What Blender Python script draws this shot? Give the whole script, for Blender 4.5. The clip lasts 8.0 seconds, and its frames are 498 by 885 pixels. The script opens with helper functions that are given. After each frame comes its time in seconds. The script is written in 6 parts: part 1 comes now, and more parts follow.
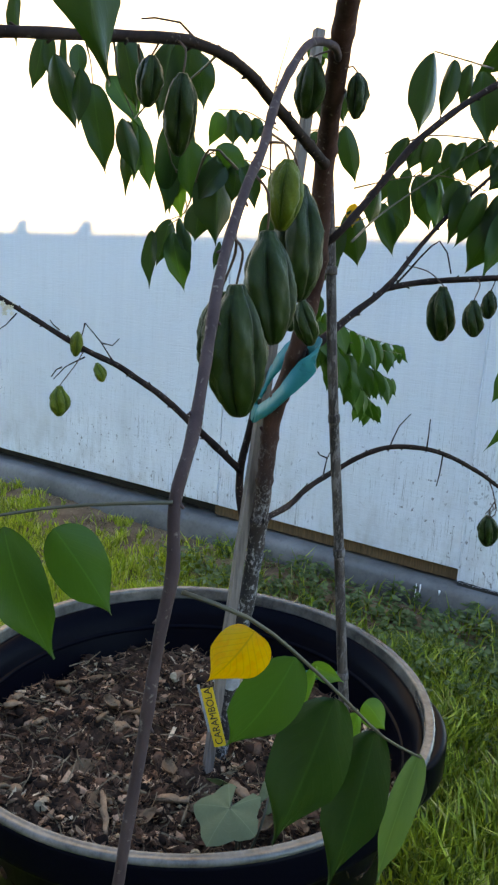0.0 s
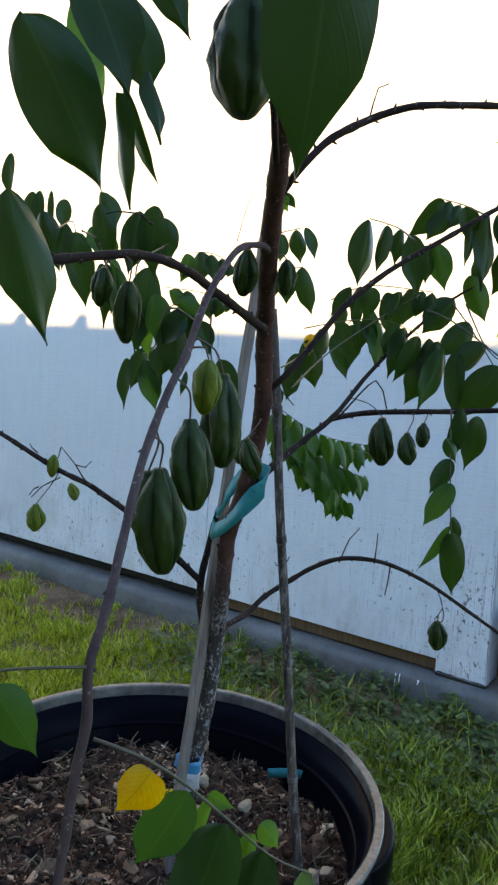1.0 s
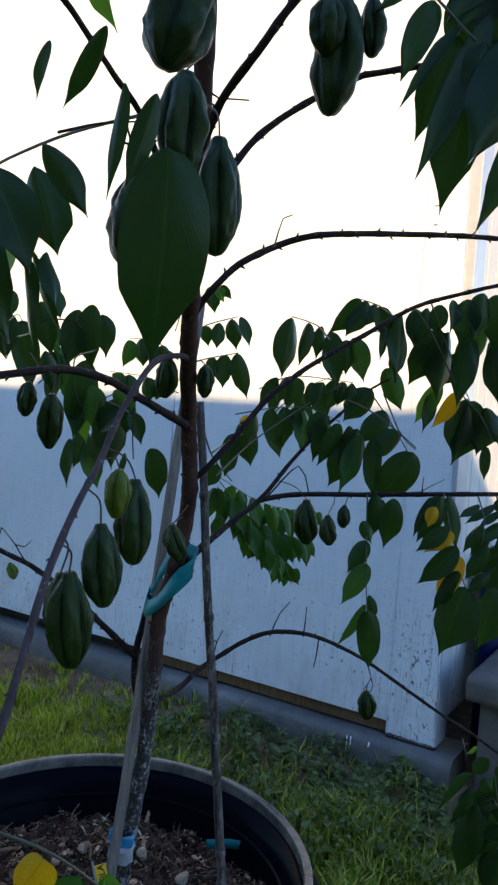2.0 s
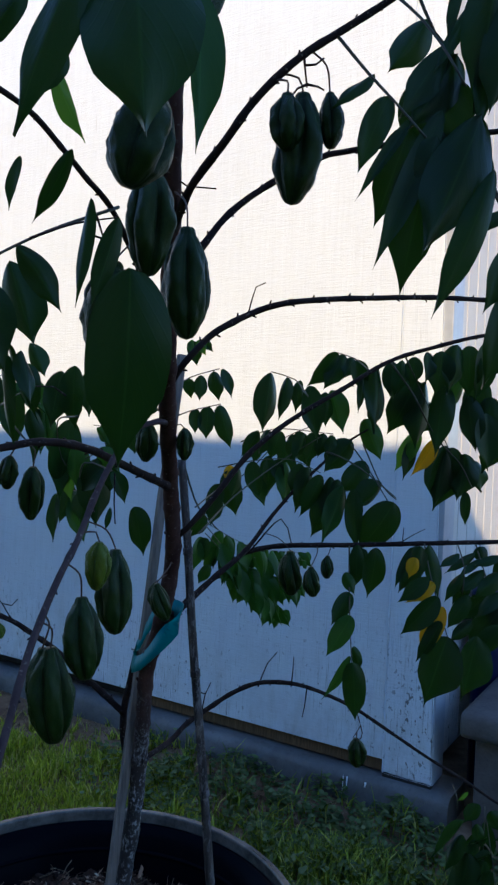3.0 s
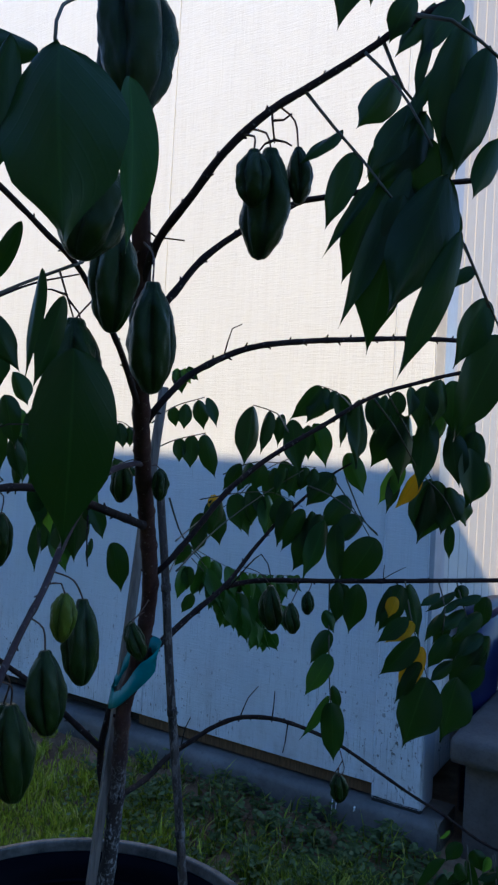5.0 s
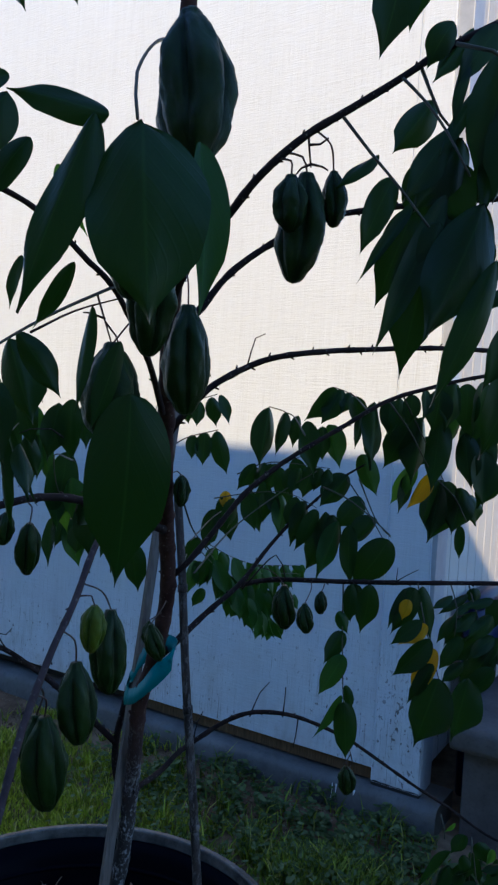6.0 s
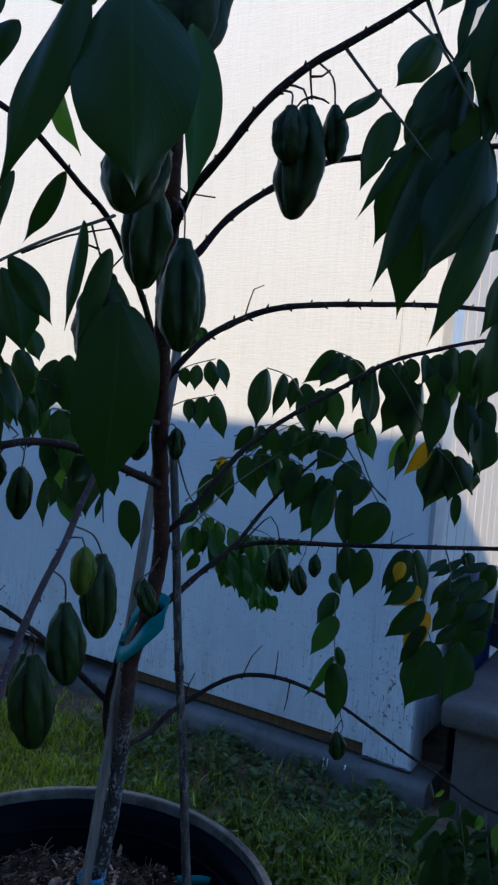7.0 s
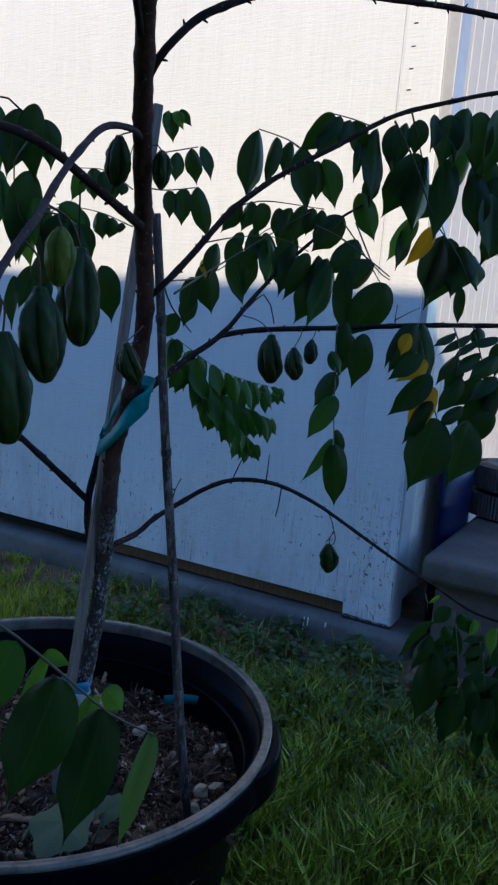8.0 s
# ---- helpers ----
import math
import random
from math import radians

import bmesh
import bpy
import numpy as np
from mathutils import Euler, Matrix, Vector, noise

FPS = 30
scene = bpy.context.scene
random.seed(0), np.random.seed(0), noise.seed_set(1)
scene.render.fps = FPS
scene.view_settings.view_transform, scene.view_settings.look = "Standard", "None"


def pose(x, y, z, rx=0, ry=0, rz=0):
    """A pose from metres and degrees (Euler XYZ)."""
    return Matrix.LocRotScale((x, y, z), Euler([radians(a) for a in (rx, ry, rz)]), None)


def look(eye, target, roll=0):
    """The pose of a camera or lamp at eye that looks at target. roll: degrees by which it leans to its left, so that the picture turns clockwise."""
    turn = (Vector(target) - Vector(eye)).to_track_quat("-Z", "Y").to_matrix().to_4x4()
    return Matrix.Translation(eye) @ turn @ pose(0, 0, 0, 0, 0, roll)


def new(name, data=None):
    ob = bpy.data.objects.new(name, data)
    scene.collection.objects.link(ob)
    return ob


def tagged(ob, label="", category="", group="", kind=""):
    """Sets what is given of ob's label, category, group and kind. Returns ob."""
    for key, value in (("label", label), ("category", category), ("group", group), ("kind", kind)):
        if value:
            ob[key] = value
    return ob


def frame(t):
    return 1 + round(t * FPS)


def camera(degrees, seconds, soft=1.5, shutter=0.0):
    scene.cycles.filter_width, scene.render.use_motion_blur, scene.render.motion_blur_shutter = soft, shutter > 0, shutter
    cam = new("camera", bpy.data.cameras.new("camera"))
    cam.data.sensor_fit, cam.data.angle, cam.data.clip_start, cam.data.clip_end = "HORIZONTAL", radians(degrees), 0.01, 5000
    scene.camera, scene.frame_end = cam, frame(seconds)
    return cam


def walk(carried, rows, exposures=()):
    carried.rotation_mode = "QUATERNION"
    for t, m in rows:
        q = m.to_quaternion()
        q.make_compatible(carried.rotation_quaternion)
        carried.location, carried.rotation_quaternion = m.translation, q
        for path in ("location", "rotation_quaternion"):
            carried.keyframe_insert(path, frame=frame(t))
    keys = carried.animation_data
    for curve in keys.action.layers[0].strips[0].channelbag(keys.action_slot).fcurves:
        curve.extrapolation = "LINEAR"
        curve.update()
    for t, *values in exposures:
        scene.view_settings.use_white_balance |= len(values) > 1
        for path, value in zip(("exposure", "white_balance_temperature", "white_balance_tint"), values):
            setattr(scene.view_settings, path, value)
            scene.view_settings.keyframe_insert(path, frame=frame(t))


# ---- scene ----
from collections import defaultdict

# ---- camera and its way ----
cam = camera(36.7, 8.0, soft=2.4)
METRES, EYE, TILT, LEAN, TURN = 0.55, 0.90, -12.0, -3.5, 0.0
ROWS = [
    (0.0, 0.0000, 0.0000, 0.0000, -0.00, 0.00, -0.00),
    (0.5, 0.0346, -0.0560, 0.0359, 0.04, 2.43, -0.21),
    (1.0, 0.0851, -0.1524, 0.0894, -0.08, 5.52, -0.35),
    (1.5, 0.1347, -0.2372, 0.1369, -1.81, 8.53, -0.51),
    (1.7, 0.1480, -0.2476, 0.1402, -2.36, 8.88, -0.36),
    (2.8, 0.1917, -0.3024, 0.1785, -2.51, 11.43, 0.88),
    (3.0, 0.1866, -0.3017, 0.1924, -2.82, 11.73, 1.45),
    (3.5, 0.2068, -0.3118, 0.2097, -2.88, 12.67, 1.34),
    (4.0, 0.2191, -0.3136, 0.2251, -2.83, 13.15, 1.35),
    (4.5, 0.2284, -0.3079, 0.2381, -2.75, 13.24, 1.02),
    (5.8, 0.2188, -0.3090, 0.2833, -3.43, 10.70, 0.81),
    (6.0, 0.1854, -0.3245, 0.2962, -3.33, 10.80, 0.42),
    (6.5, 0.1690, -0.3326, 0.3083, -3.41, 10.92, -0.30),
    (7.0, 0.1946, -0.3053, 0.2442, -3.52, 9.68, -0.75),
    (7.5, 0.1778, -0.2053, 0.1100, -3.43, 5.95, -1.00),
    (8.0, 0.1684, -0.1335, -0.0175, -5.63, 3.11, -0.21),
]
EXPOSURES = [(0.0, 2.83, 10000, 13), (0.5, 2.73, 9700, 13), (1.0, 2.51, 9000, 12), (1.5, 2.21, 8100, 12), (3.0, 1.22, 6000, 12), (3.5, 1.19, 5950, 12), (4.5, 1.11, 5920, 12), (6.5, 1.03, 5920, 12), (7.5, 1.09, 5920, 12), (8.0, 1.13, 5920, 12)]
walk(cam, [(t, pose(0, 0, EYE, TILT, LEAN, TURN) @ pose(METRES * x, METRES * y, METRES * z, 90 + pitch, roll, yaw)) for t, x, y, z, yaw, pitch, roll in ROWS], EXPOSURES)

# ---- daylight ----
SUN_EL, SUN_AZ = 26.0, 184.5  # degrees; azimuth clockwise from +y
world = bpy.data.worlds.new("sky")
scene.world = world
world.use_nodes = True
sky = world.node_tree.nodes.new("ShaderNodeTexSky")
sky.sky_type, sky.sun_disc = "NISHITA", False
sky.ozone_density, sky.dust_density = 6.3, 0.0
sky.sun_elevation, sky.sun_rotation = radians(SUN_EL), radians(SUN_AZ)
world.node_tree.links.new(sky.outputs[0], world.node_tree.nodes["Background"].inputs[0])
world.node_tree.nodes["Background"].inputs[1].default_value = 0.15
sun = new("sun", bpy.data.lights.new("sun", "SUN"))
sun.data.energy, sun.data.angle, sun.data.color = 2.62, radians(0.4), (1.0, 0.77, 0.45)
to_sun = Vector((math.sin(radians(SUN_AZ)) * math.cos(radians(SUN_EL)), math.cos(radians(SUN_AZ)) * math.cos(radians(SUN_EL)), math.sin(radians(SUN_EL))))
sun.matrix_basis = look(to_sun * 20, (0, 0, 0))


# ---- materials ----
class Mat:
    """A node material with a Principled shader and shorthand for its nodes."""

    def __init__(self, name, rough=0.6, metal=0.0, spec=0.5):
        self.m = bpy.data.materials.new(name)
        self.m.use_nodes = True
        self.t = self.m.node_tree
        self.b = self.t.nodes["Principled BSDF"]
        self.b.inputs["Roughness"].default_value = rough
        self.b.inputs["Metallic"].default_value = metal
        self.b.inputs["Specular IOR Level"].default_value = spec
        self.coord = self.t.nodes.new("ShaderNodeTexCoord")

    def put(self, a, b):
        self.t.links.new(a, b)

    def stretch(self, scale, source="Object"):
        n = self.t.nodes.new("ShaderNodeMapping")
        n.inputs["Scale"].default_value = scale
        self.put(self.coord.outputs[source], n.inputs[0])
        return n.outputs[0]

    def noise(self, scale, detail=4.0, rough=0.6, vec=None):
        n = self.t.nodes.new("ShaderNodeTexNoise")
        n.inputs["Scale"].default_value, n.inputs["Detail"].default_value, n.inputs["Roughness"].default_value = scale, detail, rough
        self.put(vec if vec else self.coord.outputs["Object"], n.inputs["Vector"])
        return n.outputs[0]

    def ramp(self, fac, *stops):
        n = self.t.nodes.new("ShaderNodeValToRGB")
        e = n.color_ramp.elements
        while len(e) < len(stops):
            e.new(0.5)
        for i, (p, c) in enumerate(stops):
            e[i].position = p
            e[i].color = (c, c, c, 1) if isinstance(c, (int, float)) else (*c, 1)
        self.put(fac, n.inputs[0])
        return n.outputs[0]

    def mix(self, fac, a, b, mode="MIX"):
        n = self.t.nodes.new("ShaderNodeMix")
        n.data_type, n.blend_type = "RGBA", mode
        for sock, v in ((n.inputs["Factor"], fac), (n.inputs[6], a), (n.inputs[7], b)):
            if isinstance(v, (int, float)):
                sock.default_value = v if sock.type == "VALUE" else (v, v, v, 1)
            elif isinstance(v, tuple):
                sock.default_value = (*v, 1)
            else:
                self.put(v, sock)
        return n.outputs[2]

    def random(self):
        return self.t.nodes.new("ShaderNodeObjectInfo").outputs["Random"]

    def island(self):
        return self.t.nodes.new("ShaderNodeNewGeometry").outputs["Random Per Island"]

    def colour(self, c):
        if isinstance(c, tuple):
            self.b.inputs["Base Color"].default_value = (*c, 1)
        else:
            self.put(c, self.b.inputs["Base Color"])

    def bump(self, height, strength=0.3, dist=0.01):
        n = self.t.nodes.new("ShaderNodeBump")
        n.inputs["Strength"].default_value, n.inputs["Distance"].default_value = strength, dist
        self.put(height, n.inputs["Height"])
        self.put(n.outputs[0], self.b.inputs["Normal"])

    def translucent(self, c, amount):
        tr = self.t.nodes.new("ShaderNodeBsdfTranslucent")
        if isinstance(c, tuple):
            tr.inputs[0].default_value = (*c, 1)
        else:
            self.put(c, tr.inputs[0])
        mx = self.t.nodes.new("ShaderNodeMixShader")
        mx.inputs[0].default_value = amount
        self.put(self.b.outputs[0], mx.inputs[1])
        self.put(tr.outputs[0], mx.inputs[2])
        self.put(mx.outputs[0], self.t.nodes["Material Output"].inputs[0])


def painted_siding(name="painted_siding", grime=1.0, paint=(0.72, 0.755, 0.79)):
    k = Mat(name, 0.62)
    grain = k.noise(9, 6, 0.7, k.stretch((14, 14, 0.5)))
    fine = k.noise(60, 3, 0.6, k.stretch((3, 3, 0.25)))
    stain = k.noise(2.2, 5, 0.6)
    cross = k.noise(30, 3, 0.6, k.stretch((0.4, 0.4, 6)))
    c = k.mix(k.ramp(stain, (0.35, 0.0), (0.75, 0.22)), paint, tuple(0.81 * v for v in paint))
    spots = k.noise(52, 3, 0.6, k.stretch((1.5, 1.5, 1.0)))
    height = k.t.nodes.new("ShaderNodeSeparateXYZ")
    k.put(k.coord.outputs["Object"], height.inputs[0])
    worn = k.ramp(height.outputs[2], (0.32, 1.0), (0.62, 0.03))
    patch = k.mix(worn, 0.0, k.ramp(k.noise(2.6, 3, 0.6, k.stretch((1, 1, 0.8))), (0.38, 0.0), (0.52, 1.0)))
    c = k.mix(k.mix(patch, 0.0, k.ramp(spots, (0.665 - 0.035 * grime, 0.0), (0.695 - 0.035 * grime, 0.95))), c, (0.10, 0.09, 0.085))
    crack = k.noise(34, 5, 0.75, k.stretch((6, 6, 0.2)))
    c = k.mix(k.mix(patch, 0.15, k.ramp(crack, (0.60 - 0.025 * grime, 0.0), (0.66 - 0.025 * grime, 0.85))), c, (0.17, 0.16, 0.145))
    few = k.noise(26, 3, 0.6, k.stretch((4, 4, 0.10)))
    c = k.mix(k.ramp(few, (0.70, 0.0), (0.74, 0.5)), c, (0.40, 0.39, 0.37))
    c = k.mix(k.ramp(k.noise(16, 5, 0.7, k.stretch((3.5, 3.5, 0.12))), (0.42, 0.0), (0.78, 0.20)), c, (0.42, 0.43, 0.44))
    c = k.mix(k.ramp(k.noise(70, 4, 0.7, k.stretch((0.25, 0.25, 2.2))), (0.55, 0.0), (0.72, 0.22)), c, (0.46, 0.46, 0.45))
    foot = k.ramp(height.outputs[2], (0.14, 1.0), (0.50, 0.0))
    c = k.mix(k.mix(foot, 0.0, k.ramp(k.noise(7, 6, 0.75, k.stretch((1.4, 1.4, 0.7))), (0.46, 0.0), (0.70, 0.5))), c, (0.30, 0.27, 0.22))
    weather = k.noise(48, 5, 0.75, k.stretch((0.5, 0.5, 2.0)))
    c = k.mix(k.mix(worn, 0.0, k.ramp(weather, (0.58, 0.0), (0.68, 0.4))), c, (0.40, 0.39, 0.37))
    hatch = k.mix(0.5, k.noise(150, 2, 0.5, k.stretch((2, 2, 0.06))), k.noise(150, 2, 0.5, k.stretch((0.06, 0.06, 2))))
    field = k.ramp(k.noise(1.7, 3, 0.6), (0.36, 0.25), (0.56, 1.0))
    c = k.mix(k.mix(field, 0.0, k.ramp(hatch, (0.53, 0.0), (0.61, 0.24))), c, (0.36, 0.36, 0.36))
    k.colour(c)
    k.bump(k.mix(0.42, k.mix(0.4, grain, fine), k.mix(0.5, cross, k.noise(110, 3, 0.6, k.stretch((0.25, 0.25, 1.6))))), 0.8, 0.005)
    return k.m


def weathered_wood(name, a, b, rough=0.75):
    k = Mat(name, rough, spec=0.2)
    g = k.noise(12, 6, 0.7, k.stretch((6, 6, 0.6)))
    f = k.noise(70, 4, 0.6, k.stretch((4, 4, 0.4)))
    k.colour(k.mix(k.ramp(f, (0.4, 0.0), (0.7, 0.6)), k.mix(k.ramp(g, (0.3, 0), (0.7, 1)), a, b), tuple(0.35 * v for v in a)))
    k.bump(f, 0.4, 0.002)
    return k.m


def concrete(name, a, b, scale=6.0, rough=0.8):
    k = Mat(name, rough)
    big, small = k.noise(scale, 5, 0.65), k.noise(scale * 14, 4, 0.6)
    c = k.mix(k.ramp(big, (0.3, 0), (0.7, 1)), a, b)
    k.colour(k.mix(k.ramp(small, (0.5, 0.0), (0.75, 0.45)), c, tuple(0.5 * v for v in a)))
    k.bump(small, 0.35, 0.003)
    return k.m


def bark(name, a, b, spotted):
    k = Mat(name, 0.7, spec=0.10)
    g = k.noise(60, 5, 0.65, k.stretch((1, 1, 0.35)))
    f = k.noise(260, 3, 0.6)
    c = k.mix(k.ramp(g, (0.35, 0), (0.7, 1)), a, b)
    c = k.mix(k.ramp(f, (0.62, 0.0), (0.72, 0.5)), c, (0.28, 0.24, 0.21))
    if spotted:
        sp = k.noise(300, 4, 0.75, k.stretch((1, 1, 0.6)))
        sep = k.t.nodes.new("ShaderNodeSeparateXYZ")
        k.put(k.coord.outputs["Object"], sep.inputs[0])
        low = k.ramp(sep.outputs[2], (0.60, 1.0), (0.76, 0.0))
        c = k.mix(low, c, k.mix(k.ramp(k.mix(0.35, sp, k.noise(45, 3, 0.6)), (0.51, 0.0), (0.61, 0.85)), (0.040, 0.034, 0.033), (0.40, 0.40, 0.41)))
    k.colour(c)
    k.bump(k.mix(0.5, g, f), 0.5, 0.0015)
    return k.m


def leaf_green(name, dark, light, through_light, amount, rough=0.38, ribs=0.28, spec=0.16):
    k = Mat(name, rough, spec=spec)
    sep = k.t.nodes.new("ShaderNodeSeparateXYZ")
    k.put(k.coord.outputs["UV"], sep.inputs[0])
    ab = k.t.nodes.new("ShaderNodeMath")
    ab.operation = "ABSOLUTE"
    k.put(sep.outputs[0], ab.inputs[0])
    slant = k.t.nodes.new("ShaderNodeMath")
    slant.operation = "MULTIPLY_ADD"
    slant.inputs[1].default_value = -0.45
    k.put(ab.outputs[0], slant.inputs[0])
    k.put(sep.outputs[1], slant.inputs[2])
    comb = k.t.nodes.new("ShaderNodeCombineXYZ")
    k.put(slant.outputs[0], comb.inputs[1])
    wave = k.t.nodes.new("ShaderNodeTexWave")
    wave.bands_direction = "Y"
    wave.inputs["Scale"].default_value, wave.inputs["Distortion"].default_value = 2.6, 1.2
    k.put(comb.outputs[0], wave.inputs["Vector"])
    veins = k.ramp(wave.outputs["Fac"], (0.86, 0.0), (0.99, 1.0))
    rib = k.ramp(ab.outputs[0], (0.012, 1.0), (0.05, 0.0))
    blotch = k.noise(45 if light[0] < 0.3 else 4.5, 6, 0.75)
    c = k.mix(k.random(), dark, light)
    c = k.mix(k.ramp(blotch, (0.4, 0.0), (0.7, 0.5)) if light[0] < 0.3 else k.ramp(blotch, (0.46, 0.0), (0.56, 0.85)), c, tuple(1.5 * v for v in dark) if light[0] < 0.3 else (0.50, 0.20, 0.003))
    c = k.mix(k.mix(0.035 if light[0] < 0.3 else 0.45, 0.0, veins), c, tuple(min(1, 2.0 * v) for v in light) if light[0] < 0.3 else (0.17, 0.15, 0.008))
    c = k.mix(k.mix(ribs if light[0] < 0.3 else 0.85, 0.0, rib), c, tuple(min(1, 2.6 * v) for v in light) if light[0] < 0.3 else (0.15, 0.14, 0.008))
    k.colour(c)
    k.bump(k.mix(0.3, k.mix(0.4, veins, rib), blotch), 0.12, 0.0015)
    k.translucent(through_light, amount)
    return k.m


def fruit_skin(name, a, b):
    k = Mat(name, 0.30, spec=0.14)
    sep = k.t.nodes.new("ShaderNodeSeparateXYZ")
    k.put(k.coord.outputs["UV"], sep.inputs[0])
    c = k.mix(k.ramp(sep.outputs[0], (0.62, 0.0), (0.98, 0.55)), a, b)
    c = k.mix(k.ramp(k.noise(28, 4, 0.6), (0.45, 0.0), (0.75, 0.6)), c, b)
    c = k.mix(k.ramp(k.noise(120, 4, 0.6), (0.5, 0.0), (0.72, 0.4)), c, tuple(0.5 * v for v in a))
    k.colour(c)
    k.bump(k.mix(0.3, k.noise(90, 3, 0.5), k.noise(400, 3, 0.5)), 0.35, 0.002)
    k.b.inputs["Subsurface Weight"].default_value = 0.0
    return k.m


def speckled(name, stops, rough=0.85, islands=True, scale=40.0):
    """A material whose pieces take their colour from a ramp, one by one."""
    k = Mat(name, rough, spec=0.12)
    c = k.ramp(k.island() if islands else k.noise(scale, 6, 0.7), *stops)
    k.colour(k.mix(k.ramp(k.noise(220, 3, 0.6), (0.4, 0.0), (0.7, 0.45)), c, (0.02, 0.015, 0.012)))
    k.bump(k.noise(300, 3, 0.6), 0.4, 0.002)
    return k.m


def plain(name, c, rough, spec=0.5, spread=0.25, scale=30.0):
    k = Mat(name, rough, spec=spec)
    n = k.noise(scale, 5, 0.65)
    k.colour(k.mix(k.ramp(n, (0.3, 0.0), (0.75, 1.0)), c, tuple((1 - spread) * v for v in c)))
    k.bump(k.noise(scale * 8, 3, 0.6), 0.12, 0.001)
    return k.m


def pot_plastic():
    k = Mat("pot_plastic", 0.30, spec=0.03)
    scuff = k.noise(30, 6, 0.7, k.stretch((1, 1, 3)))
    dust = k.noise(5, 5, 0.6)
    c = k.mix(k.ramp(scuff, (0.55, 0.0), (0.75, 0.35)), (0.0016, 0.0017, 0.0040), (0.005, 0.0055, 0.010))
    k.colour(k.mix(k.ramp(dust, (0.6, 0.0), (0.9, 0.03)), c, (0.06, 0.055, 0.05)))
    k.bump(scuff, 0.12, 0.001)
    return k.m


# worn rim; its grey base also paints in the sky's reflection on black plastic
def rim_plastic():
    k = Mat("worn_skylit_rim", 0.27, spec=0.5)
    scuff = k.noise(22, 6, 0.75)
    k.colour(k.mix(k.ramp(scuff, (0.35, 0.0), (0.62, 1.0)), (0.042, 0.041, 0.038), (0.135, 0.127, 0.112)))
    k.bump(k.noise(140, 3, 0.6), 0.15, 0.001)
    return k.m


def mottled_cane():
    k = Mat("mottled_cane", 0.6, spec=0.2)
    blot = k.noise(150, 5, 0.8, k.stretch((1, 1, 0.35)))
    long = k.noise(30, 4, 0.7, k.stretch((4, 4, 0.15)))
    c = k.mix(k.ramp(long, (0.4, 0.0), (0.65, 1.0)), (0.022, 0.016, 0.015), (0.085, 0.066, 0.060))
    c = k.mix(k.ramp(blot, (0.52, 0.0), (0.60, 0.75)), c, (0.17, 0.15, 0.145))
    k.colour(k.mix(k.ramp(blot, (0.34, 0.8), (0.42, 0.0)), c, (0.012, 0.009, 0.008)))
    k.bump(blot, 0.3, 0.001)
    return k.m


# side planks: the shed's paint again, greyed for sun grazing that wall
SIDE = painted_siding("grazing_light_paint", 1.0, (0.62, 0.58, 0.535))
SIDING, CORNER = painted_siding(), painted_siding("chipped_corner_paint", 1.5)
SILL = weathered_wood("weathered_sill_wood", (0.10, 0.056, 0.028), (0.19, 0.115, 0.06))
DARK = plain("dark_gap", (0.02, 0.017, 0.015), 0.9)
KERB = concrete("smooth_concrete", (0.062, 0.059, 0.056), (0.160, 0.153, 0.145), 5.0, 0.6)
STEP = concrete("rough_concrete", (0.066, 0.055, 0.050), (0.135, 0.116, 0.104), 7.0)
STUCCO = concrete("house_stucco", (0.55, 0.50, 0.44), (0.48, 0.44, 0.39), 3.0)
ROOF = concrete("roof_shingle", (0.16, 0.13, 0.11), (0.10, 0.085, 0.08), 3.0)
POT, RIM = pot_plastic(), rim_plastic()
BARK = bark("branch_bark", (0.014, 0.008, 0.0075), (0.036, 0.022, 0.019), False)
BARK_PALE = bark("hanging_branch_bark", (0.042, 0.026, 0.027), (0.082, 0.054, 0.054), False)
TRUNK_BARK = bark("trunk_bark", (0.038, 0.016, 0.014), (0.090, 0.044, 0.036), True)
TWIG = plain("green_twig", (0.062, 0.055, 0.030), 0.6)
STALK = plain("red_stalk", (0.075, 0.034, 0.022), 0.6)
LEAVES = {
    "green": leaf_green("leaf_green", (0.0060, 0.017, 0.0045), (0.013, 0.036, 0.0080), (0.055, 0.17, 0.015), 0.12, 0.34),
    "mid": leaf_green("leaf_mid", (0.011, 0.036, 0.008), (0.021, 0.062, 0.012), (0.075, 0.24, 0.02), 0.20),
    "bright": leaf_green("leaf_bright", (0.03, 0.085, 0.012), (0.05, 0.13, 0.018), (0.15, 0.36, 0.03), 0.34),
    "yellow": leaf_green("leaf_yellow", (0.42, 0.22, 0.006), (0.52, 0.30, 0.008), (0.70, 0.42, 0.01), 0.35),
    "pale": leaf_green("leaf_underside", (0.045, 0.085, 0.024), (0.075, 0.125, 0.038), (0.13, 0.28, 0.04), 0.24, 0.5),
}
FRUIT = fruit_skin("fruit_green", (0.0085, 0.019, 0.0040), (0.026, 0.050, 0.010))
FRUIT_LIME = fruit_skin("fruit_lime", (0.042, 0.070, 0.007), (0.125, 0.155, 0.016))
STAKE = weathered_wood("weathered_stake_wood", (0.135, 0.108, 0.094), (0.24, 0.205, 0.185))
CANE = mottled_cane()
TEAL = plain("teal_tape", (0.0, 0.19, 0.205), 0.45, 0.08, spread=0.15)
BLUE_TAPE = plain("blue_tape", (0.006, 0.18, 0.34), 0.4)
WHITE = plain("white_label", (0.72, 0.71, 0.68), 0.55)
OLD_WHITE = plain("dirty_white_tape", (0.34, 0.35, 0.36), 0.5, spread=0.5, scale=120.0)
YELLOW = plain("yellow_label", (0.78, 0.50, 0.03), 0.5, spread=0.1)
